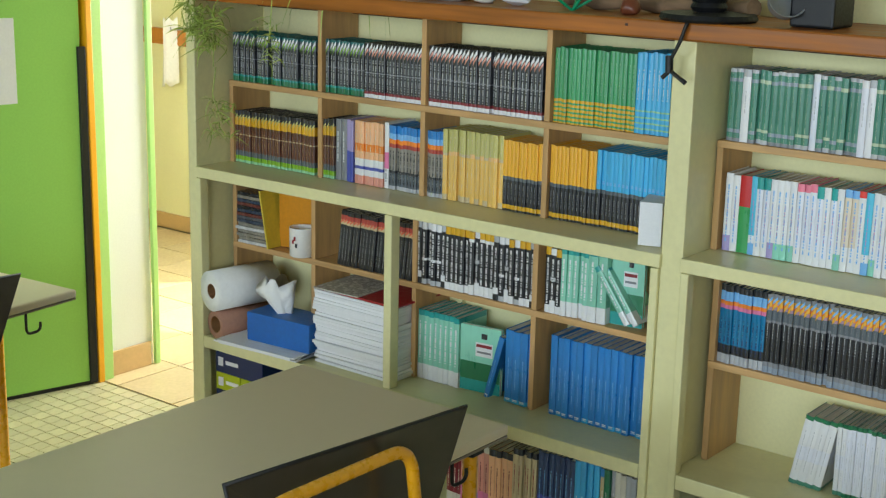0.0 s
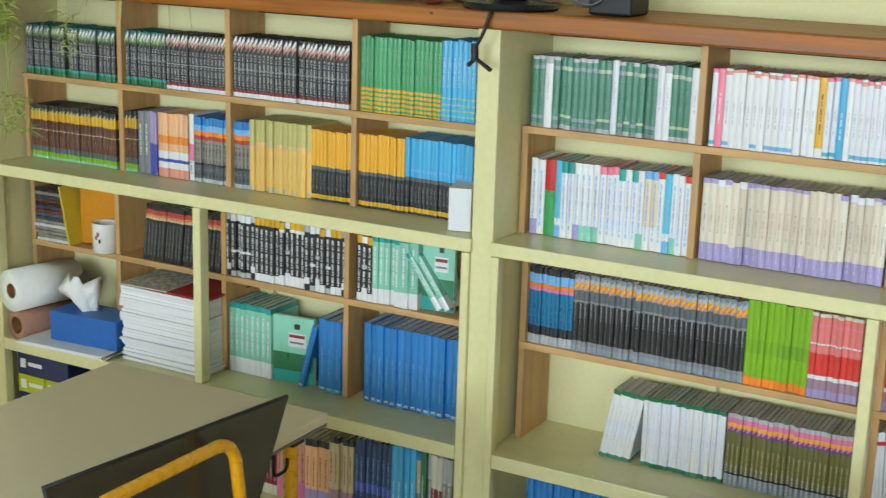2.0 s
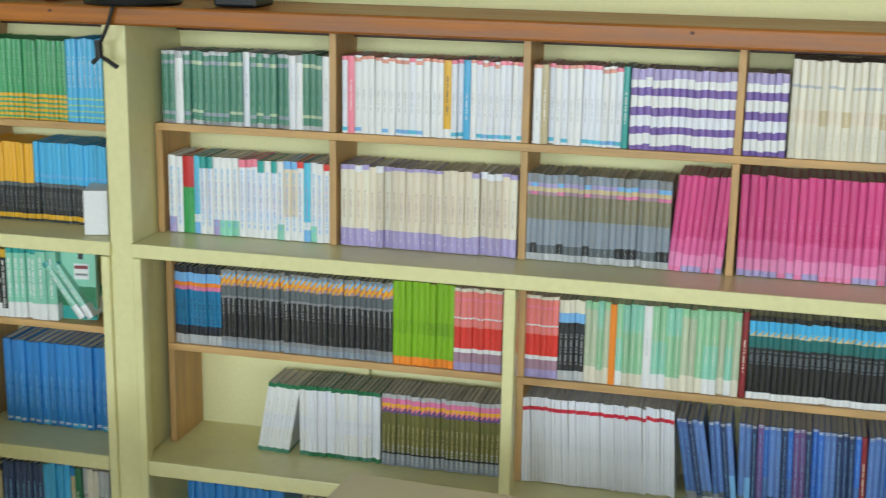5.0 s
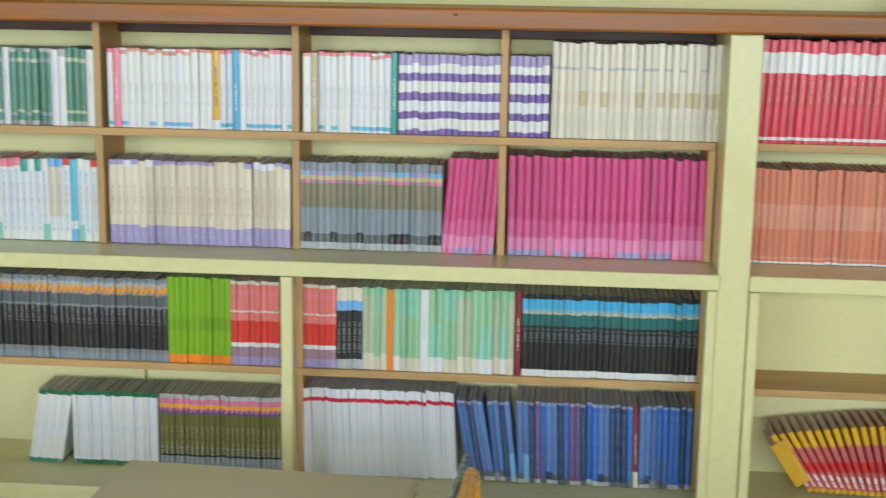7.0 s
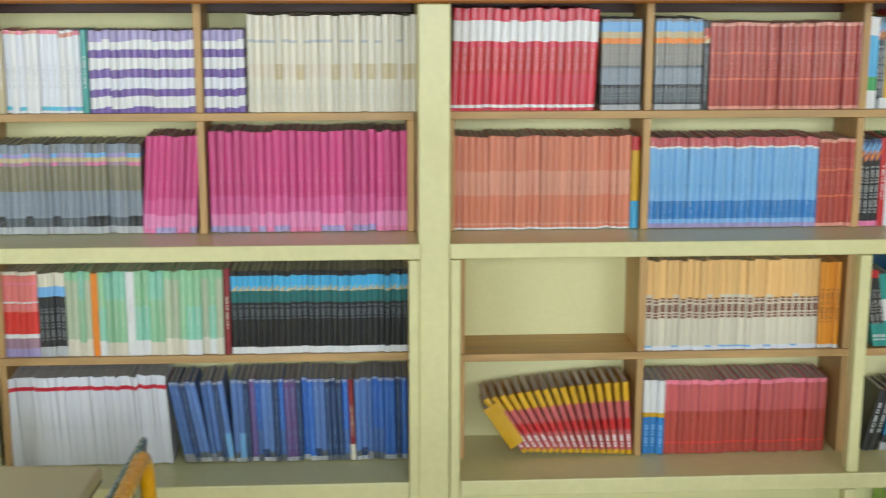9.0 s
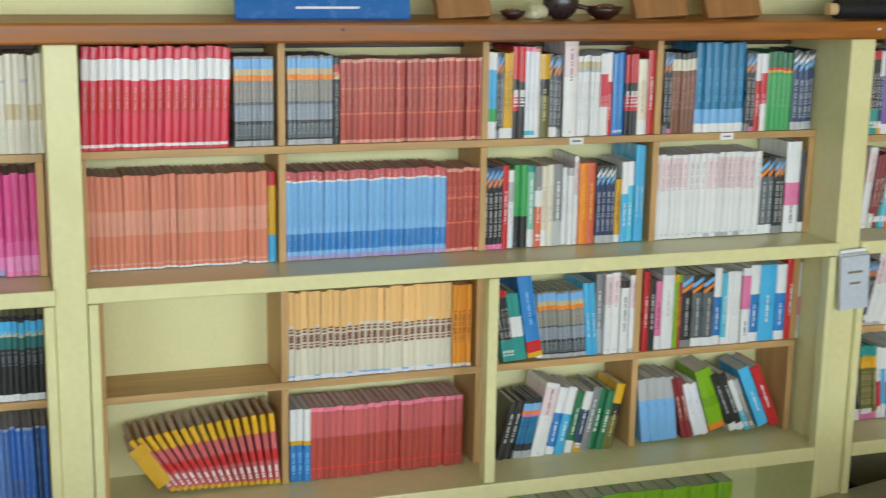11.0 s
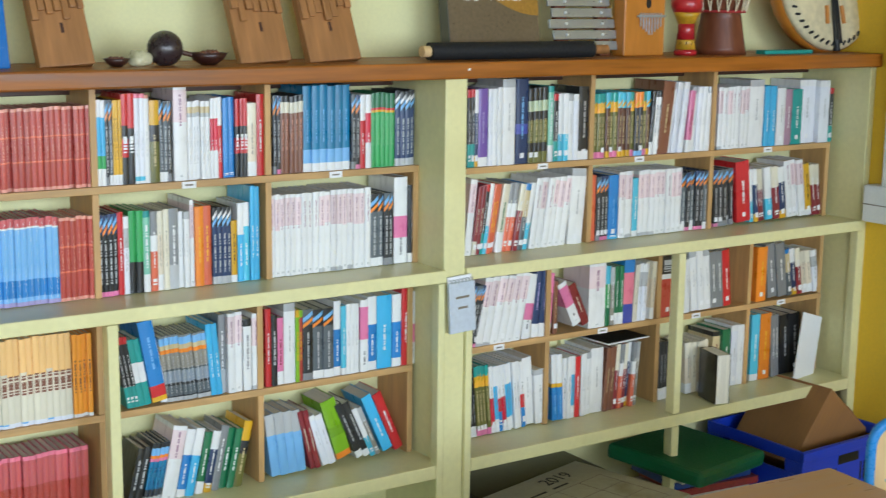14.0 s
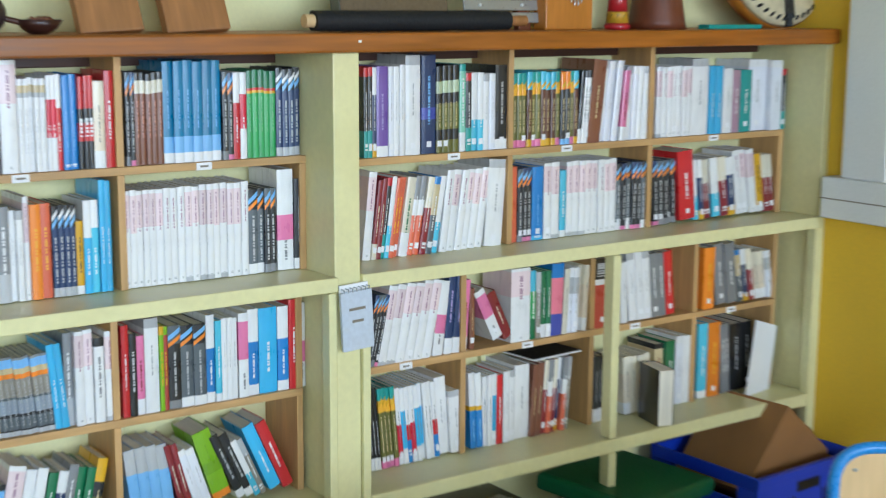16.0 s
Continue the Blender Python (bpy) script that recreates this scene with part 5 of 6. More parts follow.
def paper_roll(name, label, at, r, hole, length, material, core):
    o = thing(name, label, "paper roll", at)
    part("paper", lathe([(hole, 0.0), (r, 0.0), (r, length), (hole, length), (hole, 0.0)], 40, False), material, o, "", True)
    part("core", lathe([(hole - 0.002, 0.001), (hole - 0.0002, 0.001), (hole - 0.0002, length - 0.001), (hole - 0.002, length - 0.001), (hole - 0.003, 0.002)], 28, False), core, o)
    o.matrix_world = Matrix.Translation(at) @ pose(0, 0, 0, 0, 90, 80)
    return o


tissue_paper = mat("embossed_paper", "ebebe8", 0.85, 0.05, 20.0, 0.6, 70)
paper_roll("kitchen_roll", "white kitchen paper roll lying on its side", (-3.425, -0.02, 0.594), 0.0625, 0.023, 0.215, tissue_paper, CARD)
paper_roll("brown_roll", "brown paper roll lying on the low ledge", (-3.425, -0.005, 0.4855), 0.043, 0.027, 0.20, mat("pinkish_kraft", "a77b66", 0.8, 0.12), CARD)
sheets = thing("paper_sheets", "loose white sheets lying on the low ledge", "paper")
for k in range(5):
    s = slab("sheet", -0.15, 0.15, -0.10, 0.10, 0, 0.0035, PAPER, sheets)
    s.matrix_local = pose(-3.235 + cr.uniform(-.012, .012), 0.075 + cr.uniform(-.02, .01), Z4 + 0.004 * k, 0, 0, cr.uniform(-6, 6))
tb = thing("tissue_box", "blue cardboard tissue box with a pulled white tissue", "tissue box", (-3.185, 0.075, Z4 + 0.020), 4)
slab("carton", -0.12, 0.12, -0.06, 0.06, 0, 0.088, mat("blue_carton", "2869b8", 0.45, 0.12, 9.0), tb, 0.003)
bm = bmesh.new()
rings = []
for k in range(7):
    s = k / 6
    ring = []
    for q in range(20):
        a = 2 * math.pi * q / 20
        rr = (0.022 + 0.028 * s) * (1 + 0.38 * math.sin(3 * a + 2 * s) + 0.2 * math.sin(7 * a + 5 * s))
        ring.append(bm.verts.new((-0.03 + rr * math.cos(a) * 1.1 - 0.02 * s, rr * math.sin(a) * 0.7, 0.087 + 0.088 * s + 0.022 * s * math.sin(4 * a + 1))))
    rings.append(ring)
for a, c in zip(rings, rings[1:]):
    for q in range(20):
        bm.faces.new((a[q], a[(q + 1) % 20], c[(q + 1) % 20], c[q]))
bm.faces.new(rings[-1])
part("tissue", bm, tissue_paper, tb, "crumpled white tissue", True)
stack = thing("paper_stack", "tall stack of white paper under a red folder", "paper stack")
for k in range(26):
    s = slab("paper_ream", -0.147, 0.147, 0.0, 0.21, 0, 0.0081, PAPER, stack, 0.0006)
    s.matrix_local = pose(-2.902 + cr.uniform(-.005, .005) - 0.0004 * k, 0.040 + cr.uniform(-.006, .006), Z4 + 0.0083 * k, 0, 0, cr.uniform(-1.6, 1.6))
s = slab("red_folder", -0.146, 0.150, 0.0, 0.212, 0, 0.006, mat("red_card", "a3272c", 0.45), stack, 0.001, "red card folder on top")
s.matrix_local = pose(-2.900, 0.045, Z4 + 0.2165, 0, 0, -2)
s = slab("clear_sleeve", -0.146, 0.02, 0.0, 0.20, 0, 0.004, mat("clear_grey_sleeve", "b9b6ae", 0.25), stack, 0.001)
s.matrix_local = pose(-2.905, 0.035, Z4 + 0.223, 0, 0, 2)
carton_inks = {"navy": mat("navy_carton", "1b2c5a", 0.4, 0.12), "lime": mat("lime_carton", "b9c41f", 0.4, 0.12), "azure": mat("azure_carton", "2a86c8", 0.4, 0.12), "pink": mat("pink_carton", "d0647e", 0.4)}
for ink, x0, x1, z0, z1 in (("navy", -3.465, -3.30, 0.098, 0.150), ("lime", -3.465, -3.33, 0.1505, 0.205), ("pink", -3.325, -3.20, 0.098, 0.150), ("navy", -3.465, -3.31, 0.2055, 0.262), ("lime", -3.465, -3.36, 0.2625, 0.318), ("lime", -3.355, -3.22, 0.2625, 0.318), ("azure", -3.21, -3.05, 0.098, 0.36), ("navy", -3.465, -3.26, 0.3185, 0.392), ("pink", -3.305, -3.215, 0.2055, 0.262), ("lime", -3.325, -3.215, 0.1505, 0.205)):
    o = thing("carton", ink + " printed cardboard carton stacked on the lowest shelf", "box", group="cartons on the lowest shelf")
    slab("body", x0, x1, 0.03, 0.24, z0, z1, carton_inks[ink], o, 0.002)
    slab("printed_bar", x0 + 0.045, x0 + 0.10, 0.0285, 0.0295, (z0 + z1) / 2 - 0.006, (z0 + z1) / 2 + 0.006, PAPER, o)
    slab("printed_patch", x0 + 0.012, x0 + 0.034, 0.0285, 0.0295, (z0 + z1) / 2 - 0.014, (z0 + z1) / 2 + 0.014, PAPER, o)
wb = thing("white_box_file", "small white cardboard box on the ledge", "box")
s = slab("body", 0.0, 0.055, 0.0, 0.10, 0.0, 0.105, PAPER, wb, 0.001)
wb.matrix_world = pose(-1.998, 0.035, LEDGE + 0.0015, 0, 0, 18)


def cover_book(x, y, z, w, hgt, turn, lean):
    o = thing("picture_book", "mint green illustrated book with its cover showing", "book", (x, y, z))
    slab("front_cover", 0, w, 0.0, 0.0012, 0, hgt, cover("mint"), o)
    slab("page_block", 0.001, w - 0.002, 0.0013, 0.0118, 0.001, hgt - 0.001, PAGES, o)
    slab("back_cover", 0, w, 0.0119, 0.013, 0, hgt, cover("mint"), o)
    slab("printed_hill", 0.001, w - 0.001, -0.0008, -0.0001, hgt * 0.18, hgt * 0.45, cover("dgreen"), o)
    slab("printed_ground", 0.001, w - 0.001, -0.0008, -0.0001, 0.001, hgt * 0.178, cover("teal"), o)
    slab("printed_label", w * 0.38, w * 0.8, -0.0008, -0.0001, hgt * 0.55, hgt * 0.76, cover("white"), o)
    slab("printed_bar", w * 0.4, w * 0.78, -0.0014, -0.0009, hgt * 0.69, hgt * 0.735, cover("wine"), o)
    slab("printed_bar", w * 0.42, w * 0.76, -0.0014, -0.0009, hgt * 0.60, hgt * 0.63, cover("grey"), o)
    slab("printed_emblem", w * 0.52, w * 0.66, -0.0008, -0.0001, hgt * 0.82, hgt * 0.9, cover("noir"), o)
    o.matrix_world = pose(x, y, z, 0, lean, turn)


# ---- right unit: under the low ledge ----
pad = thing("desk_calendar", "large worn paper calendar pad lying aslant", "calendar", (2.1, -0.1, 0.3))
slab("pad", -0.30, 0.30, -0.20, 0.20, 0, 0.014, mat("worn_cream_card", "a9a48c", 0.7, 0.12, 7.0, 0.1, stain="8d8668"), pad, 0.002)
for k in range(6):
    slab("printed_rule", -0.25 + 0.1 * k, -0.2485 + 0.1 * k, -0.17, 0.08, 0.0142, 0.0148, TABLE_EDGE, pad)
for k in range(4):
    slab("printed_rule", -0.25, 0.25, -0.165 + 0.08 * k, -0.1635 + 0.08 * k, 0.0142, 0.0148, TABLE_EDGE, pad)
for k in range(4):
    slab("printed_word", -0.24 + 0.1 * k, -0.17 + 0.1 * k, 0.095, 0.103, 0.0142, 0.0148, BLACK if k else mat("red_print_word", "8a3a34", 0.5), pad)
tx = bpy.data.curves.new("year", 'FONT')
tx.body, tx.size, tx.extrude = "2019", 0.062, 0.0003
y_me = bpy.data.meshes.new_from_object(bpy.data.objects.new("year", tx))
y_me.materials.append(BLACK)
yr = new("year", y_me)
yr.parent = pad
yr.matrix_local = pose(0.07, 0.125, 0.0146)
pad.matrix_world = pose(2.117, -0.137, 0.291, 0, 0, 14)
bin_ob = thing("storage_box", "dark grey storage box under the low ledge", "box")
slab("body", 1.95, 2.42, -0.02, 0.26, 0.0, 0.29, SMOKE, bin_ob, 0.006)
mg = thing("magazine_pile", "pile of blue magazines under a green cushion", "magazines")
for k in range(11):
    s = slab("magazine", -0.15, 0.15, -0.11, 0.11, 0, 0.022, mat("magazine_cover", ("23438f", "b9b4a8", "8a2c2c")[k % 3], 0.35, 0.25, 20.0, coat=0.3), mg, 0.001)
    s.matrix_local = pose(2.80 + cr.uniform(-.02, .02), 0.08 + cr.uniform(-.02, .01), 0.0225 * k, 0, 0, cr.uniform(-8, 8))
cu = slab("cushion", -0.19, 0.19, -0.17, 0.17, 0, 0.05, GREEN_FOAM, None, 0.014)
tagged(cu, "flat dark green vinyl cushion on the magazines", "cushion")
cu.matrix_world = pose(2.735, 0.05, 0.256, 3, 3, 14)
for cxx, cyy, turn in ((3.222, 0.03, 2),):
    cb = thing("crate", "blue plastic crate with slotted walls", "crate", (cxx, cyy, 0), turn)
    W, D, H, T = 0.22, 0.2, 0.30, 0.012
    slab("bottom", -W, W, -D, D, 0, 0.012, CRATE, cb, 0.002)
    for sx in (-1, 1):
        slab("end_wall", sx * W - (T if sx > 0 else 0), sx * W + (0 if sx > 0 else T), -D + T, D - T, 0.0125, H * 0.74, CRATE, cb, 0.002)
        slab("end_rim", sx * W - (T if sx > 0 else 0), sx * W + (0 if sx > 0 else T), -D + T, D - T, H * 0.88, H, CRATE, cb, 0.002)
        for yy in (-D + T, D - T - 0.06):
            slab("corner_post", sx * W - (T if sx > 0 else 0), sx * W + (0 if sx > 0 else T), yy, yy + 0.06, H * 0.742, H * 0.878, CRATE, cb, 0.002)
    for sy in (-1, 1):
        slab("side_wall", -W, W, sy * D - (T if sy > 0 else 0), sy * D + (0 if sy > 0 else T), 0.0125, H, CRATE, cb, 0.002)
    for k in range(8):
        slab("slot", -0.19 + 0.018 * k, -0.182 + 0.018 * k, -D - 0.001, -D + 0.001, 0.16, 0.22, BLACK, cb)
        slab("slot", 0.06 + 0.018 * k, 0.068 + 0.018 * k, -D - 0.001, -D + 0.001, 0.16, 0.22, BLACK, cb)
    slab("hand_slot", -0.05, 0.05, -D - 0.001, -D + 0.001, H - 0.07, H - 0.04, BLACK, cb)
    slab("rim", -W - 0.006, W + 0.006, -D - 0.008, -D - 0.0012, H - 0.03, H, CRATE, cb, 0.002)
cbx = thing("cardboard_box", "brown cardboard box tipped inside the blue crate", "box")
slab("body", -0.14, 0.14, -0.13, 0.13, -0.14, 0.14, CARD, cbx, 0.002)
slab("tape", -0.024, 0.024, -0.1315, 0.1315, 0.1405, 0.1412, mat("tan_tape", "b58a55", 0.3), cbx)
cbx.matrix_world = pose(3.245, 0.05, 0.25, 0, 40, 4)

# hanging notebook, shelf tags, coat in the hall
nb = thing("notebook", "grey spiral notebook hanging on the cream upright", "notebook")
slab("cover", 0, 0.082, -0.010, 0, 0, 0.135, mat("grey_blue_card", "c0c8d4", 0.55, 0.1), nb, 0.002)
slab("page_block", 0.004, 0.078, 0.0005, 0.006, 0.004, 0.150, PAPER, nb)
slab("label_line", 0.02, 0.062, -0.0112, -0.0102, 0.092, 0.098, TABLE_EDGE, nb)
slab("label_line", 0.026, 0.056, -0.0112, -0.0102, 0.064, 0.070, TABLE_EDGE, nb)
for k in range(7):
    part("ring", tube([(0.008 + 0.011 * k, -0.012, 0.134), (0.008 + 0.011 * k, -0.012, 0.142), (0.008 + 0.011 * k, 0.0065, 0.142)], 0.0014), STEEL, nb)
nb.matrix_world = pose(1.792, -0.020, 0.800, 0, -3, 0)
for bay, x, z in (("C", 1.135, ROW1["C"]), ("C", 1.535, ROW1["C"]), ("D", 2.20, ROW1["D"]), ("D", 2.56, ROW1["D"]), ("D", 3.10, ROW1["D"]), ("D", 2.06, ROW3["D"]), ("D", 2.44, ROW3["D"]), ("D", 2.82, ROW3["D"]), ("D", 3.20, ROW3["D"])):
    tag = thing("shelf_tag", "small white paper tag on an oak shelf edge", "label", group="paper shelf tags")
    slab("paper", x - 0.018, x + 0.018, 0.1195, 0.1215, z - 0.017, z - 0.001, PAPER, tag)
    slab("printed_word", x - 0.010, x + 0.010, 0.1188, 0.1194, z - 0.011, z - 0.007, TABLE_EDGE, tag)
coat = thing("hanging_cloth", "white cloth hanging on a hook beside the doorway", "cloth", (-5.93, 2.045, 0.80))
bm = bmesh.new()
rows = []
for k in range(10):
    s = k / 9
    rows.append([bm.verts.new((-0.02 - 0.035 * math.sin(math.pi * q / 11) * (1.1 - 0.7 * s), -0.03 + 0.06 * q / 11, 0.30 * s + 0.01 * math.sin(q * 1.3))) for q in range(12)])
for a, c in zip(rows, rows[1:]):
    for q in range(11):
        bm.faces.new((a[q], a[q + 1], c[q + 1], c[q]))
bmesh.ops.scale(bm, vec=(1.6, 1.6, 1.15), verts=bm.verts)
cl = part("cloth", bm, tissue_paper, coat, "", True)
sol = cl.modifiers.new("thickness", 'SOLIDIFY')
sol.thickness = 0.004
part("hook", tube([(0.0, 0.08, 0.29), (-0.03, 0, 0.29), (-0.035, 0, 0.305)], 0.004), STEEL, coat)
shelve("A1", -3.476, -3.138, 0.142, 25, "noir_teal")
shelve("A1", -3.107, -2.953, 0.149, 12, "noir_teal")
shelve("A1", -2.949, -2.744, 0.151, 16, "noir_rose")
shelve("A1", -2.721, -2.351, 0.16, 27, "noir_rose")
shelve("A1", -2.317, -2.081, 0.189, 18, "green_gold")
shelve("A1", -2.081, -1.986, 0.196, 7, "azure_stripe")
shelve("A2", -3.474, -3.138, 0.159, 24, "umber_gold")
shelve("A2", -3.116, -3.06, 0.172, 5, "umber_gold")
shelve("A2", -3.058, -3.017, 0.178, 2, "grey_plain")
shelve("A2", -3.015, -2.987, 0.179, 2, "indigo")
shelve("A2", -2.984, -2.877, 0.18, 6, "peach_band")
shelve("A2", -2.875, -2.86, 0.184, 1, "white_pink")
shelve("A2", -2.858, -2.746, 0.179, 9, "rainbow_umber")
shelve("A2", -2.727, -2.666, 0.181, 5, "rainbow_umber")
shelve("A2", -2.664, -2.468, 0.194, 13, "lime_amber")
shelve("A2", -2.464, -2.331, 0.186, 11, "amber_black")
shelve("A2", -2.319, -2.182, 0.191, 12, "amber_black")
shelve("A2", -2.18, -1.987, 0.194, 16, "azure_black")
shelve("A3", -3.05, -2.768, 0.163, 22, "noir_red", 6)
shelve("A3", -2.749, -2.353, 0.176, 24, "comic")
shelve("A3", -2.32, -2.271, 0.174, 3, "comic")
shelve("A3", -2.27, -2.189, 0.179, 5, "mint")
shelve("A3", -2.189, -2.136, 0.188, 2, "mint")
shelve("A4", -2.739, -2.594, 0.202, 8, "mint")
shelve("A4", -2.438, -2.34, 0.204, 4, "blue_plain")
shelve("A4", -2.294, -2.008, 0.217, 14, "blue_plain")
shelve("A5", -2.627, -2.576, 0.15, 4, "wine")
shelve("A5", -2.577, -2.401, 0.197, 9, "salmon")
shelve("A5", -2.402, -2.323, 0.22, 5, "cream_red")
shelve("A5", -2.318, -2.201, 0.233, 7, "navy")
shelve("A5", -2.201, -2.132, 0.238, 4, "azure_plain")
shelve("A5", -2.127, -2.015, 0.234, 7, "mixed")
shelve("B1", -1.838, -1.803, 0.168, 2, "forest")
shelve("B1", -1.803, -1.783, 0.166, 1, "white_plain")
shelve("B1", -1.783, -1.637, 0.168, 9, "forest")
shelve("B1", -1.637, -1.62, 0.169, 1, "white_plain")
shelve("B1", -1.62, -1.524, 0.169, 6, "forest")
shelve("B1", -1.524, -1.492, 0.169, 2, "white_plain")
shelve("B1", -1.492, -1.446, 0.171, 3, "forest")
shelve("B1", -1.446, -1.425, 0.17, 1, "white_plain")
shelve("B1", -1.397, -1.385, 0.172, 1, "white_coral")
shelve("B1", -1.385, -1.369, 0.173, 1, "rose_plain")
shelve("B1", -1.369, -1.163, 0.173, 13, "white_coral")
shelve("B1", -1.163, -1.146, 0.172, 1, "gold_plain")
shelve("B1", -1.146, -1.12, 0.173, 2, "white_coral")
shelve("B1", -1.119, -1.103, 0.174, 1, "azure_plain")
shelve("B1", -1.102, -0.985, 0.174, 9, "white_coral")
shelve("B1", -0.963, -0.945, 0.171, 1, "white_coral")
shelve("B1", -0.945, -0.93, 0.172, 1, "sand_plain")
shelve("B1", -0.93, -0.77, 0.174, 11, "white_coral")
shelve("B1", -0.77, -0.756, 0.175, 1, "teal_plain")
shelve("B1", -0.753, -0.533, 0.173, 15, "violet_wave")
shelve("B1", -0.514, -0.428, 0.174, 6, "violet_wave")
shelve("B2", -1.828, -1.792, 0.183, 2, "white_mixed")
shelve("B2", -1.792, -1.763, 0.183, 1, "red_green")
shelve("B2", -1.763, -1.427, 0.185, 21, "white_mixed")
shelve("B2", -1.402, -0.992, 0.187, 24, "cream_lilac")
shelve("B2", -0.975, -0.655, 0.194, 22, "slate_band")
shelve("B2", -0.657, -0.541, 0.211, 8, "magenta", 4)
shelve("B3", -1.821, -1.703, 0.191, 10, "navy_band")
shelve("B3", -1.702, -1.275, 0.192, 32, "noir_band")
shelve("B3", -1.274, -1.13, 0.199, 10, "lime_plain")
shelve("B3", -1.129, -1.019, 0.194, 8, "coral_lilac")
shelve("B1", -0.423, -0.064, 0.204, 24, "cream_pale")
shelve("B2", -0.51, -0.085, 0.219, 25, "magenta")
shelve("B3", -0.985, -0.89, 0.192, 7, "coral_lilac")
shelve("B3", -0.889, -0.83, 0.187, 5, "noir_cream")
shelve("B3", -0.83, -0.775, 0.19, 4, "jade")
shelve("B3", -0.775, -0.76, 0.188, 1, "ochre_plain")
shelve("B3", -0.76, -0.7, 0.19, 4, "jade")
shelve("B3", -0.7, -0.681, 0.191, 1, "white_plain")
shelve("B3", -0.681, -0.49, 0.19, 12, "jade")
shelve("B3", -0.488, -0.475, 0.192, 1, "wine")
shelve("B3", -0.472, -0.086, 0.187, 30, "noir_azure")
shelve("B4", -1.615, -1.534, 0.178, 4, "white_forest", 10)
shelve("B4", -1.505, -1.303, 0.176, 18, "white_forest")
shelve("B4", -1.301, -1.016, 0.177, 24, "olive_band")
shelve("B4", -0.962, -0.612, 0.205, 44, "white_stripe", -3)
shelve("B4", -0.585, -0.525, 0.19, 5, "denim", -10)
shelve("B4", -0.525, -0.475, 0.19, 4, "denim", -7)
shelve("B4", -0.473, -0.215, 0.192, 20, "denim", -2)
shelve("B4", -0.214, -0.203, 0.192, 1, "wine", -2)
shelve("B4", -0.202, -0.086, 0.192, 9, "denim", -1)
shelve("C1", 0.007, 0.318, 0.217, 18, "crimson_white", 2)
shelve("C1", 0.332, 0.418, 0.194, 9, "rainbow_grey")
shelve("C1", 0.449, 0.551, 0.195, 10, "rainbow_grey")
shelve("C1", 0.553, 0.566, 0.192, 1, "noir_red")
shelve("C1", 0.568, 0.906, 0.186, 24, "brick_red")
shelve("C2", 0.006, 0.402, 0.205, 28, "coral_plain")
shelve("C2", 0.404, 0.421, 0.205, 1, "gold_azure")
shelve("C2", 0.443, 0.819, 0.2, 26, "sky_blue")
shelve("C2", 0.819, 0.902, 0.195, 6, "brick_red")
shelve("C3", 0.446, 0.839, 0.207, 26, "apricot")
shelve("C3", 0.841, 0.887, 0.198, 4, "tangerine")
shelve("C4", 0.449, 0.496, 0.175, 3, "white_blue")
shelve("C4", 0.497, 0.87, 0.175, 24, "brick_pink")
shelve("C1", 0.917, 0.937, 0.197, 2, "azure_green")
shelve("C1", 0.937, 0.955, 0.196, 2, "noir_rainbow")
shelve("C1", 0.955, 0.977, 0.196, 3, "gold_plain")
shelve("C1", 0.976, 1.007, 0.209, 2, "red_black")
shelve("C1", 1.007, 1.044, 0.208, 3, "white_coral")
shelve("C1", 1.044, 1.068, 0.193, 1, "gold_black")
shelve("C1", 1.069, 1.099, 0.192, 3, "noir_rainbow")
shelve("C1", 1.104, 1.138, 0.227, 1, "white_redbar")
shelve("C1", 1.14, 1.196, 0.189, 5, "white_sand")
shelve("C1", 1.197, 1.229, 0.195, 3, "white_red")
shelve("C1", 1.231, 1.263, 0.194, 2, "blue_plain")
shelve("C1", 1.264, 1.294, 0.191, 3, "red_black")
shelve("C1", 1.294, 1.318, 0.179, 1, "cream_plain")
shelve("C1", 1.319, 1.338, 0.198, 1, "red_plain")
shelve("C1", 1.365, 1.384, 0.195, 2, "noir_rainbow")
shelve("C1", 1.384, 1.449, 0.193, 5, "brown_cream")
shelve("C1", 1.45, 1.584, 0.216, 6, "cerulean")
shelve("C1", 1.586, 1.612, 0.191, 2, "noir_rainbow")
shelve("C1", 1.613, 1.644, 0.189, 2, "white_red")
shelve("C1", 1.647, 1.718, 0.192, 5, "green_gold2")
shelve("C1", 1.719, 1.783, 0.195, 4, "navy_rainbow")
shelve("C2", 0.911, 0.958, 0.195, 4, "noir_rainbow")
shelve("C2", 0.958, 0.972, 0.196, 1, "red_plain")
shelve("C2", 0.972, 0.986, 0.184, 1, "cream_plain")
shelve("C2", 0.987, 1.021, 0.196, 2, "green_black")
shelve("C2", 1.021, 1.038, 0.197, 1, "mint")
shelve("C2", 1.039, 1.056, 0.193, 1, "mixed")
shelve("C2", 1.057, 1.085, 0.194, 2, "cream_plain")
shelve("C2", 1.086, 1.11, 0.196, 1, "grey_plain")
shelve("C2", 1.111, 1.138, 0.186, 2, "white_plain")
shelve("C2", 1.14, 1.151, 0.215, 1, "white_redbar")
shelve("C2", 1.152, 1.196, 0.196, 2, "orange_plain")
shelve("C2", 1.198, 1.247, 0.189, 4, "navy_rainbow")
shelve("C2", 1.247, 1.263, 0.154, 1, "gold_plain")
shelve("C2", 1.264, 1.297, 0.196, 2, "white_azure")
shelve("C2", 1.299, 1.324, 0.236, 2, "azure_plain")
shelve("C2", 1.352, 1.425, 0.208, 5, "white_redbar")
shelve("C2", 1.426, 1.643, 0.209, 13, "white_redbar")
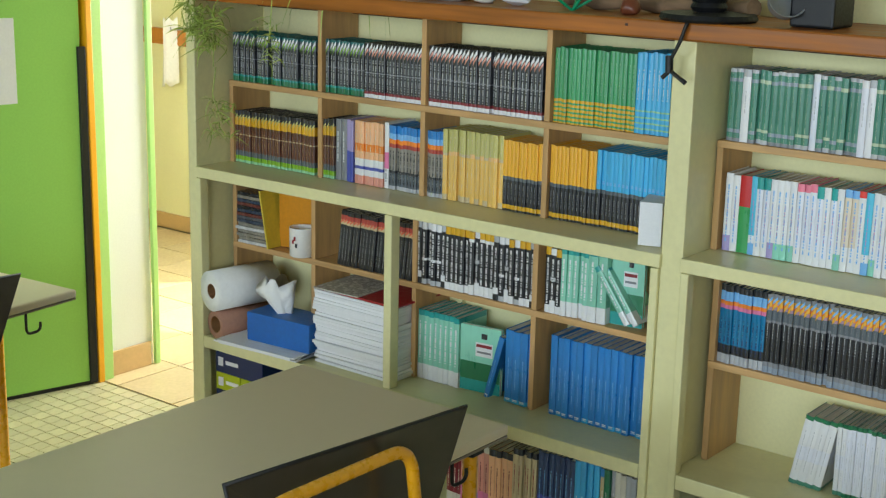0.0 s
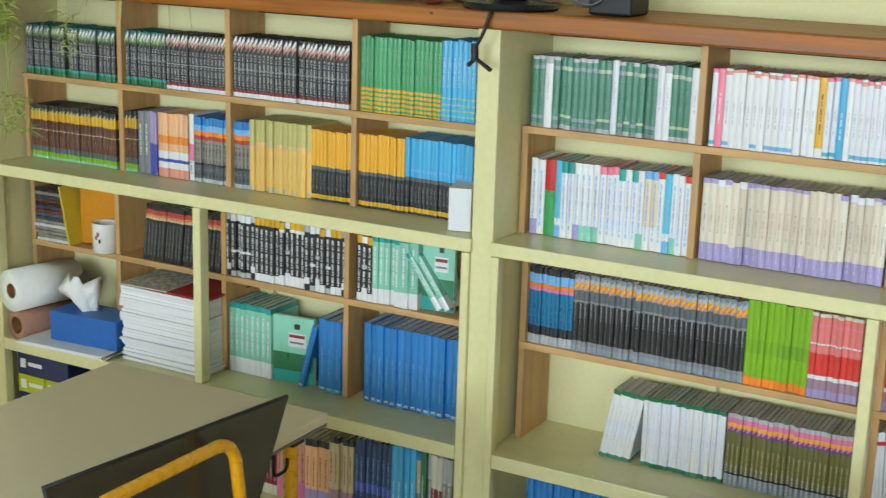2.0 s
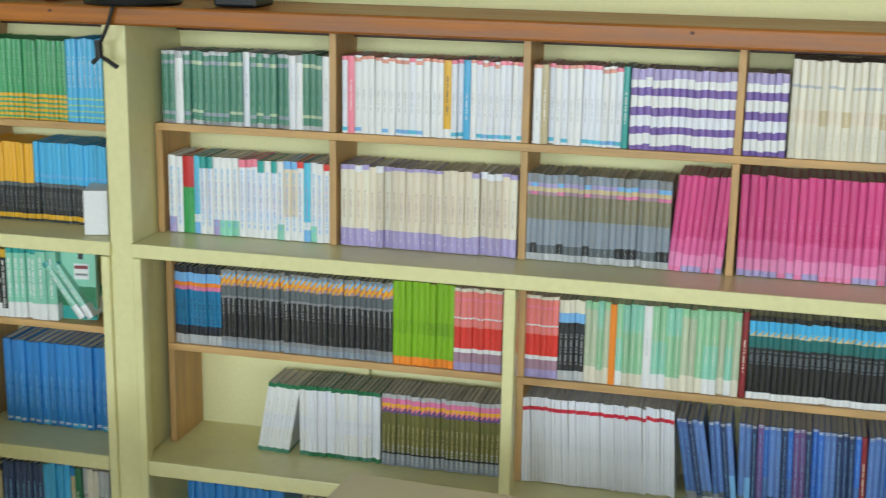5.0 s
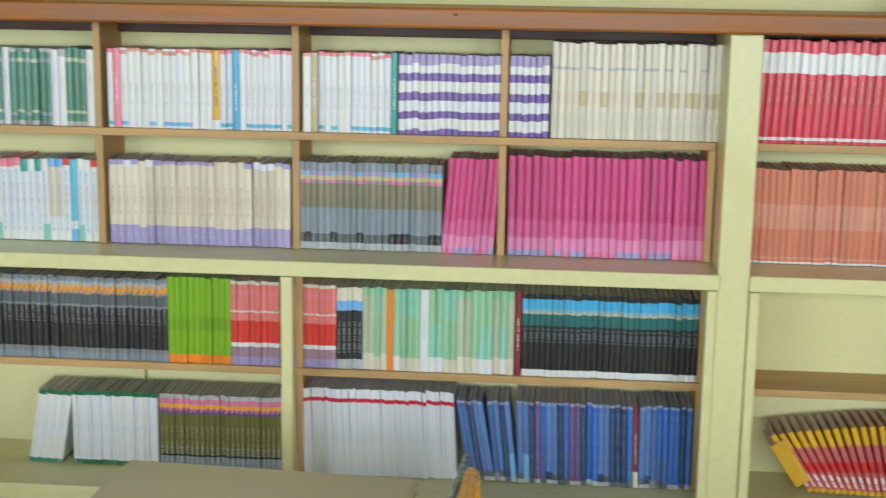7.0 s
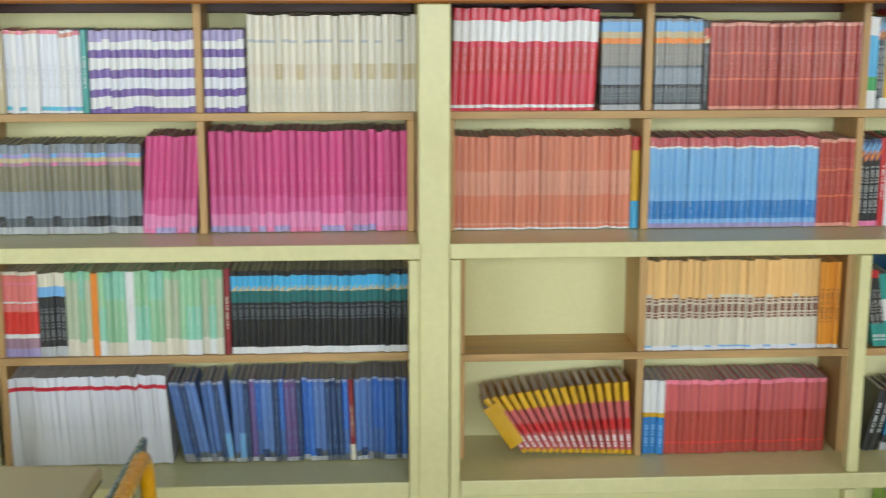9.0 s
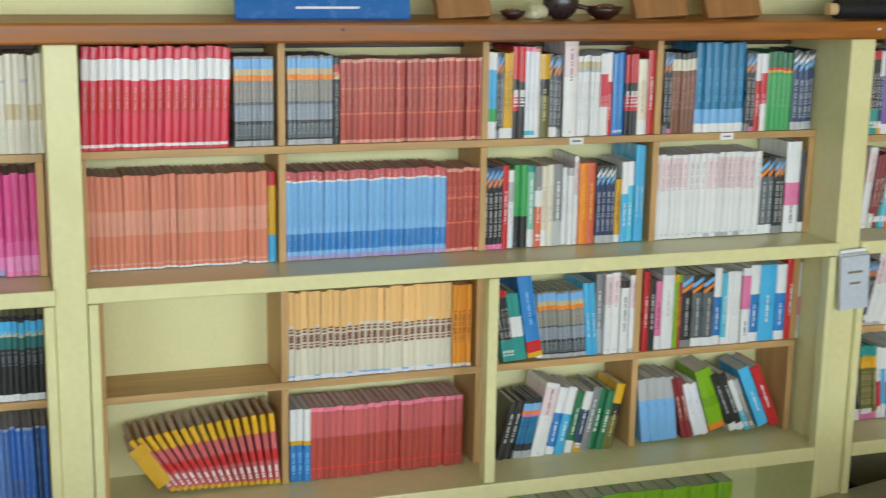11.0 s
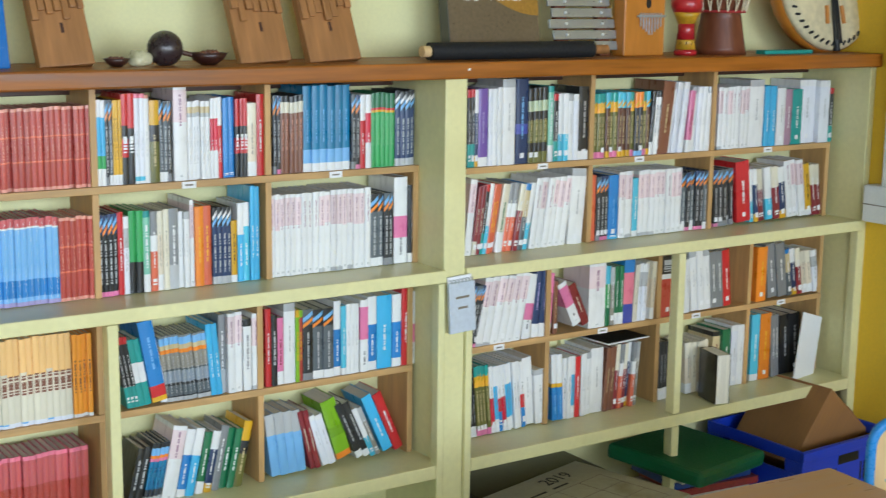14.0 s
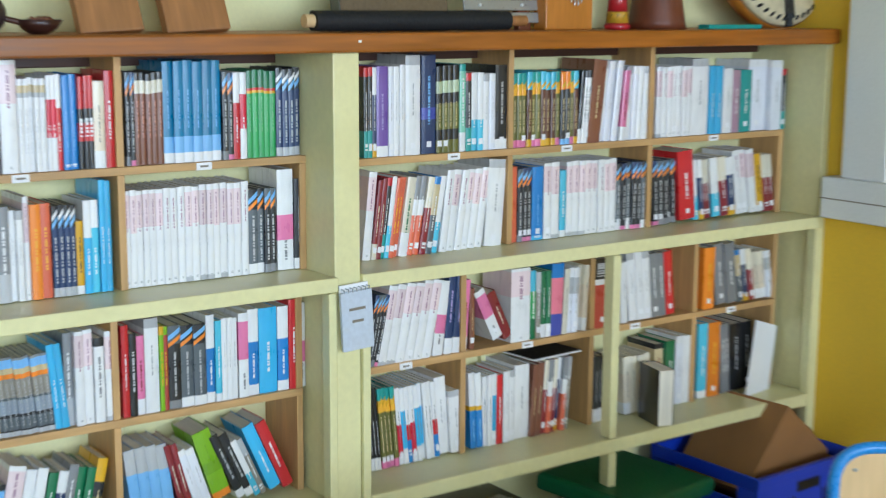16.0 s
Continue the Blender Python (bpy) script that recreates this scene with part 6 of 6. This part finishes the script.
shelve("C2", 1.645, 1.668, 0.191, 1, "noir_rainbow")
shelve("C2", 1.669, 1.715, 0.19, 3, "noir_rainbow")
shelve("C2", 1.719, 1.76, 0.23, 1, "white_pink")
shelve("C2", 1.761, 1.785, 0.206, 1, "black_plain")
shelve("C3", 0.97, 1.002, 0.178, 3, "mixed", -10)
shelve("C3", 1.001, 1.033, 0.168, 2, "teal_white", -10)
shelve("C3", 1.034, 1.072, 0.206, 1, "blue_red", -10)
shelve("C3", 1.057, 1.075, 0.16, 1, "white_plain", -10)
shelve("C3", 1.068, 1.188, 0.167, 10, "rainbow_grey", -5)
shelve("C3", 1.188, 1.218, 0.183, 2, "azure_plain", -5)
shelve("C3", 1.213, 1.232, 0.201, 1, "grey_plain")
shelve("C3", 1.233, 1.273, 0.203, 2, "white_redbar")
shelve("C3", 1.275, 1.297, 0.184, 1, "noir_white")
shelve("C3", 1.299, 1.32, 0.198, 1, "white_redbar")
shelve("C3", 1.336, 1.352, 0.205, 1, "red_plain")
shelve("C3", 1.353, 1.37, 0.183, 1, "black_plain")
shelve("C3", 1.371, 1.389, 0.175, 1, "pink_plain")
shelve("C3", 1.39, 1.422, 0.21, 1, "white_plain")
shelve("C3", 1.423, 1.443, 0.19, 2, "red_lime")
shelve("C3", 1.445, 1.533, 0.186, 3, "noir_rainbow")
shelve("C3", 1.535, 1.555, 0.2, 1, "white_azure")
shelve("C3", 1.556, 1.571, 0.187, 1, "aqua_plain")
shelve("C3", 1.571, 1.61, 0.189, 3, "white_plain")
shelve("C3", 1.613, 1.637, 0.197, 1, "white_pink")
shelve("C3", 1.638, 1.665, 0.2, 1, "white_azure")
shelve("C3", 1.666, 1.712, 0.201, 1, "azure_plain")
shelve("C3", 1.713, 1.741, 0.2, 1, "white_azure")
shelve("C3", 1.742, 1.766, 0.209, 1, "red_plain")
shelve("C3", 1.767, 1.786, 0.198, 1, "white_pink")
shelve("C4", 0.96, 0.996, 0.149, 2, "black_plain", 14)
shelve("C4", 1.001, 1.047, 0.152, 4, "navy_band", 12)
shelve("C4", 1.048, 1.085, 0.189, 1, "white_redbar", 12)
shelve("C4", 1.088, 1.134, 0.173, 2, "white_azure", 12)
shelve("C4", 1.138, 1.18, 0.159, 2, "mixed", 12)
shelve("C4", 1.181, 1.202, 0.167, 1, "grey_plain", 12)
shelve("C4", 1.203, 1.242, 0.156, 2, "green_plain", 12)
shelve("C4", 1.241, 1.264, 0.172, 1, "gold_black", 12)
shelve("C4", 1.352, 1.453, 0.169, 4, "sky_top", -7)
shelve("C4", 1.465, 1.496, 0.165, 2, "wine", -14)
shelve("C4", 1.5, 1.543, 0.147, 2, "white_plain", -18)
shelve("C4", 1.547, 1.593, 0.171, 1, "lime_plain", -18)
shelve("C4", 1.604, 1.65, 0.17, 2, "black_plain", -24)
shelve("C4", 1.648, 1.681, 0.152, 2, "mixed", -24)
shelve("C4", 1.687, 1.72, 0.174, 1, "azure_plain", -24)
shelve("C4", 1.722, 1.752, 0.178, 1, "red_plain", -24)
shelve("D1", 1.949, 1.984, 0.21, 3, "mixed")
shelve("D1", 1.986, 2.018, 0.212, 1, "violet_plain")
shelve("D1", 2.019, 2.063, 0.213, 3, "white_plain")
shelve("D1", 2.064, 2.106, 0.237, 1, "white_plain")
shelve("D1", 2.114, 2.155, 0.236, 1, "navy")
shelve("D1", 2.156, 2.224, 0.21, 4, "olive_black")
shelve("D1", 2.225, 2.243, 0.211, 1, "mint")
shelve("D1", 2.244, 2.296, 0.191, 3, "mixed")
shelve("D1", 2.297, 2.333, 0.188, 2, "white_plain")
shelve("D1", 2.334, 2.374, 0.209, 1, "black_plain")
shelve("D1", 2.387, 2.608, 0.188, 14, "multi_rainbow")
shelve("D1", 2.606, 2.64, 0.188, 3, "noir_white", 4)
shelve("D1", 2.636, 2.68, 0.219, 1, "brown_plain", 6)
shelve("D1", 2.682, 2.745, 0.214, 3, "white_plain", 6)
shelve("D1", 2.75, 2.771, 0.187, 1, "pink_plain", 5)
shelve("D1", 2.775, 2.853, 0.196, 4, "white_plain", 3)
shelve("D1", 2.887, 3.021, 0.192, 7, "white_redbar")
shelve("D1", 3.022, 3.086, 0.213, 1, "white_plain")
shelve("D1", 3.09, 3.142, 0.188, 2, "azure_plain")
shelve("D1", 3.144, 3.182, 0.184, 1, "white_plain")
shelve("D1", 3.184, 3.214, 0.177, 1, "mauve_plain")
shelve("D1", 3.215, 3.261, 0.176, 1, "teal_plain")
shelve("D1", 3.262, 3.337, 0.204, 1, "white_plain")
shelve("D1", 3.339, 3.386, 0.201, 1, "white_plain")
shelve("D1", 3.389, 3.41, 0.175, 1, "mixed")
shelve("D2", 1.944, 1.966, 0.209, 1, "white_redbar", 6)
shelve("D2", 1.966, 1.992, 0.192, 2, "wine", 7)
shelve("D2", 1.99, 2.015, 0.197, 2, "mixed", 8)
shelve("D2", 2.014, 2.046, 0.195, 2, "orange_plain", 9)
shelve("D2", 2.046, 2.071, 0.195, 1, "sage", 9)
shelve("D2", 2.071, 2.103, 0.193, 2, "mixed", 9)
shelve("D2", 2.103, 2.159, 0.19, 3, "mixed", 9)
shelve("D2", 2.163, 2.297, 0.202, 6, "white_redbar", 8)
shelve("D2", 2.304, 2.358, 0.218, 1, "white_plain", 4)
shelve("D2", 2.373, 2.409, 0.194, 1, "orange_plain")
shelve("D2", 2.41, 2.456, 0.189, 3, "noir_rainbow")
shelve("D2", 2.457, 2.494, 0.192, 1, "blue_plain")
shelve("D2", 2.495, 2.545, 0.199, 2, "white_redbar")
shelve("D2", 2.551, 2.572, 0.175, 1, "aqua_plain")
shelve("D2", 2.573, 2.747, 0.196, 8, "white_redbar")
shelve("D2", 2.75, 2.853, 0.181, 6, "noir_rainbow")
shelve("D2", 2.887, 2.983, 0.179, 5, "noir_rainbow", -3)
shelve("D2", 2.989, 3.048, 0.192, 1, "red_plain", -6)
shelve("D2", 3.05, 3.121, 0.171, 4, "mixed", -7)
shelve("D2", 3.125, 3.214, 0.171, 3, "mixed", -8)
shelve("D2", 3.218, 3.305, 0.187, 3, "white_redbar", -9)
shelve("D2", 3.306, 3.334, 0.173, 1, "gold_plain", -9)
shelve("D2", 3.335, 3.382, 0.168, 2, "mixed", -9)
shelve("D3", 1.945, 1.984, 0.177, 4, "noir_rainbow", 12)
shelve("D3", 1.983, 2.14, 0.198, 6, "white_redbar", 11)
shelve("D3", 2.147, 2.177, 0.192, 1, "white_pink", 8)
shelve("D3", 2.182, 2.23, 0.199, 2, "navy_white", 5)
shelve("D3", 2.234, 2.253, 0.182, 1, "pink_plain", 4)
shelve("D3", 2.263, 2.279, 0.156, 1, "brown_plain")
shelve("D3", 2.336, 2.371, 0.144, 1, "white_pink", -26)
shelve("D3", 2.372, 2.403, 0.137, 1, "wine", -26)
shelve("D3", 2.391, 2.454, 0.193, 1, "white_redbar")
shelve("D3", 2.456, 2.474, 0.182, 1, "green_plain")
shelve("D3", 2.476, 2.525, 0.176, 3, "mixed")
shelve("D3", 2.523, 2.564, 0.193, 1, "red_blue", 2)
shelve("D3", 2.564, 2.65, 0.177, 5, "cream_plain", 3)
shelve("D3", 2.664, 2.744, 0.19, 1, "black_red")
shelve("D3", 2.81, 2.892, 0.193, 3, "white_plain", -6)
shelve("D3", 2.893, 2.947, 0.181, 2, "grey_plain", -6)
shelve("D3", 2.949, 2.981, 0.184, 1, "red_plain", -6)
shelve("D3", 3.095, 3.139, 0.179, 1, "orange_plain")
shelve("D3", 3.154, 3.236, 0.179, 2, "slate_plain", -8)
shelve("D3", 3.242, 3.311, 0.159, 3, "mixed", -10)
shelve("D3", 3.314, 3.39, 0.144, 3, "cream_plain", -10)
shelve("D4", 1.968, 1.996, 0.21, 3, "teal_black", -5)
shelve("D4", 1.998, 2.048, 0.206, 4, "multi_rainbow", -5)
shelve("D4", 2.05, 2.172, 0.199, 9, "red_white", -5)
shelve("D4", 2.171, 2.206, 0.201, 1, "white_plain", -4)
shelve("D4", 2.207, 2.246, 0.163, 1, "white_plain", -4)
shelve("D4", 2.27, 2.309, 0.202, 2, "white_blue", -3)
shelve("D4", 2.305, 2.349, 0.188, 3, "red_white")
shelve("D4", 2.35, 2.369, 0.185, 1, "red_plain")
shelve("D4", 2.371, 2.412, 0.191, 2, "white_plain")
shelve("D4", 2.413, 2.462, 0.201, 1, "white_plain")
shelve("D4", 2.459, 2.499, 0.195, 2, "brown_plain", 4)
shelve("D4", 2.499, 2.593, 0.199, 6, "mixed", 4)
shelve("D4", 2.665, 2.737, 0.183, 4, "noir_white")
shelve("D4", 2.921, 2.953, 0.183, 1, "cream_red")
shelve("D4", 2.954, 2.988, 0.19, 1, "green_plain")
shelve("D4", 2.99, 3.049, 0.198, 2, "white_plain")
shelve("D4", 3.086, 3.123, 0.222, 1, "aqua_plain")
shelve("D4", 3.125, 3.174, 0.219, 1, "orange_plain")
shelve("D4", 3.183, 3.224, 0.209, 2, "grey_plain", -4)
shelve("D4", 3.226, 3.32, 0.202, 2, "black_plain", -4)
shelve("A3", -2.075, -2.035, 0.165, 2, "mint", -36)
shelve("A4", -2.505, -2.487, 0.185, 1, "blue_plain", 15)
for k in range(17):
    lean = -36 + 1.95 * k
    th = 0.0122
    m = pose(0.176 + 0.0148 * k, 0.128 + 0.0008 * (k % 3), BASE + 0.002 + th * math.sin(radians(-lean)), 0, lean, 0)
    place_book("gold_scarlet", 0, th, round(0.158 + 0.0009 * k, 4), 0.125, m, "yellow and red book leaning on the low ledge", "books on the low ledge of unit C")
place_book("gold_wide", 0, 0.036, 0.112, 0.125, pose(0.146, 0.122, BASE + 0.002 + 0.036 * math.sin(radians(34)), 0, -34, 0), "thick plain yellow book leaning on the low ledge", "books on the low ledge of unit C")
cover_book(-2.592, 0.135, BASE + 0.002, 0.128, 0.188, 6, 0)
cover_book(-2.135, 0.155, ROW3["A"] + 0.001, 0.09, 0.188, 6, 0)
for x0, x1, hh in ((-1.80, -1.55, 0.24), (-1.5, -1.2, 0.22)):
    shelve("B5", x0, x1, hh, 14, "blue_plain" if x0 < -1.6 else "noir_white")
shelve("C5", 1.05, 1.62, 0.215, 14, "lime_aqua")
board_card = slab("white_card", 0.0, 0.12, 0.0, 0.004, 0.0, 0.225, PAPER)
tagged(board_card, "large white card folder leaning in the end of the shelf", "folder")
board_card.matrix_world = pose(3.225, 0.07, BASE + 0.003, -4, 17, 10)
shelve("D4", 2.80, 2.905, 0.165, 4, "cream_plain", -3)
shelve("D3", 2.752, 2.80, 0.17, 2, "white_plain", -3)
flat = thing("folder", "black folder with a white edge lying on books", "folder", (2.54, 0.195, BASE + 0.2105), 4)
slab("sheet", -0.088, 0.088, -0.075, 0.075, 0.0, 0.0035, PAPER, flat, 0.0008, "white paper edge")
slab("cover", -0.083, 0.083, -0.07, 0.07, 0.0037, 0.006, BLACK, flat, 0.0008)
pulled = thing("paperback", "thick paperback with a dark cover pulled forward", "book", (2.80, 0.0, BASE + 0.002), -14)
slab("front_cover", 0.0, 0.0012, 0.0, 0.105, 0.0, 0.156, SMOKE, pulled)
slab("page_block", 0.0014, 0.046, 0.001, 0.103, 0.001, 0.155, PAGES, pulled)
slab("back_cover", 0.0462, 0.0474, 0.0, 0.105, 0.0, 0.156, SMOKE, pulled)
slab("spine", 0.0, 0.0474, 0.1052, 0.1064, 0.0, 0.156, SMOKE, pulled)
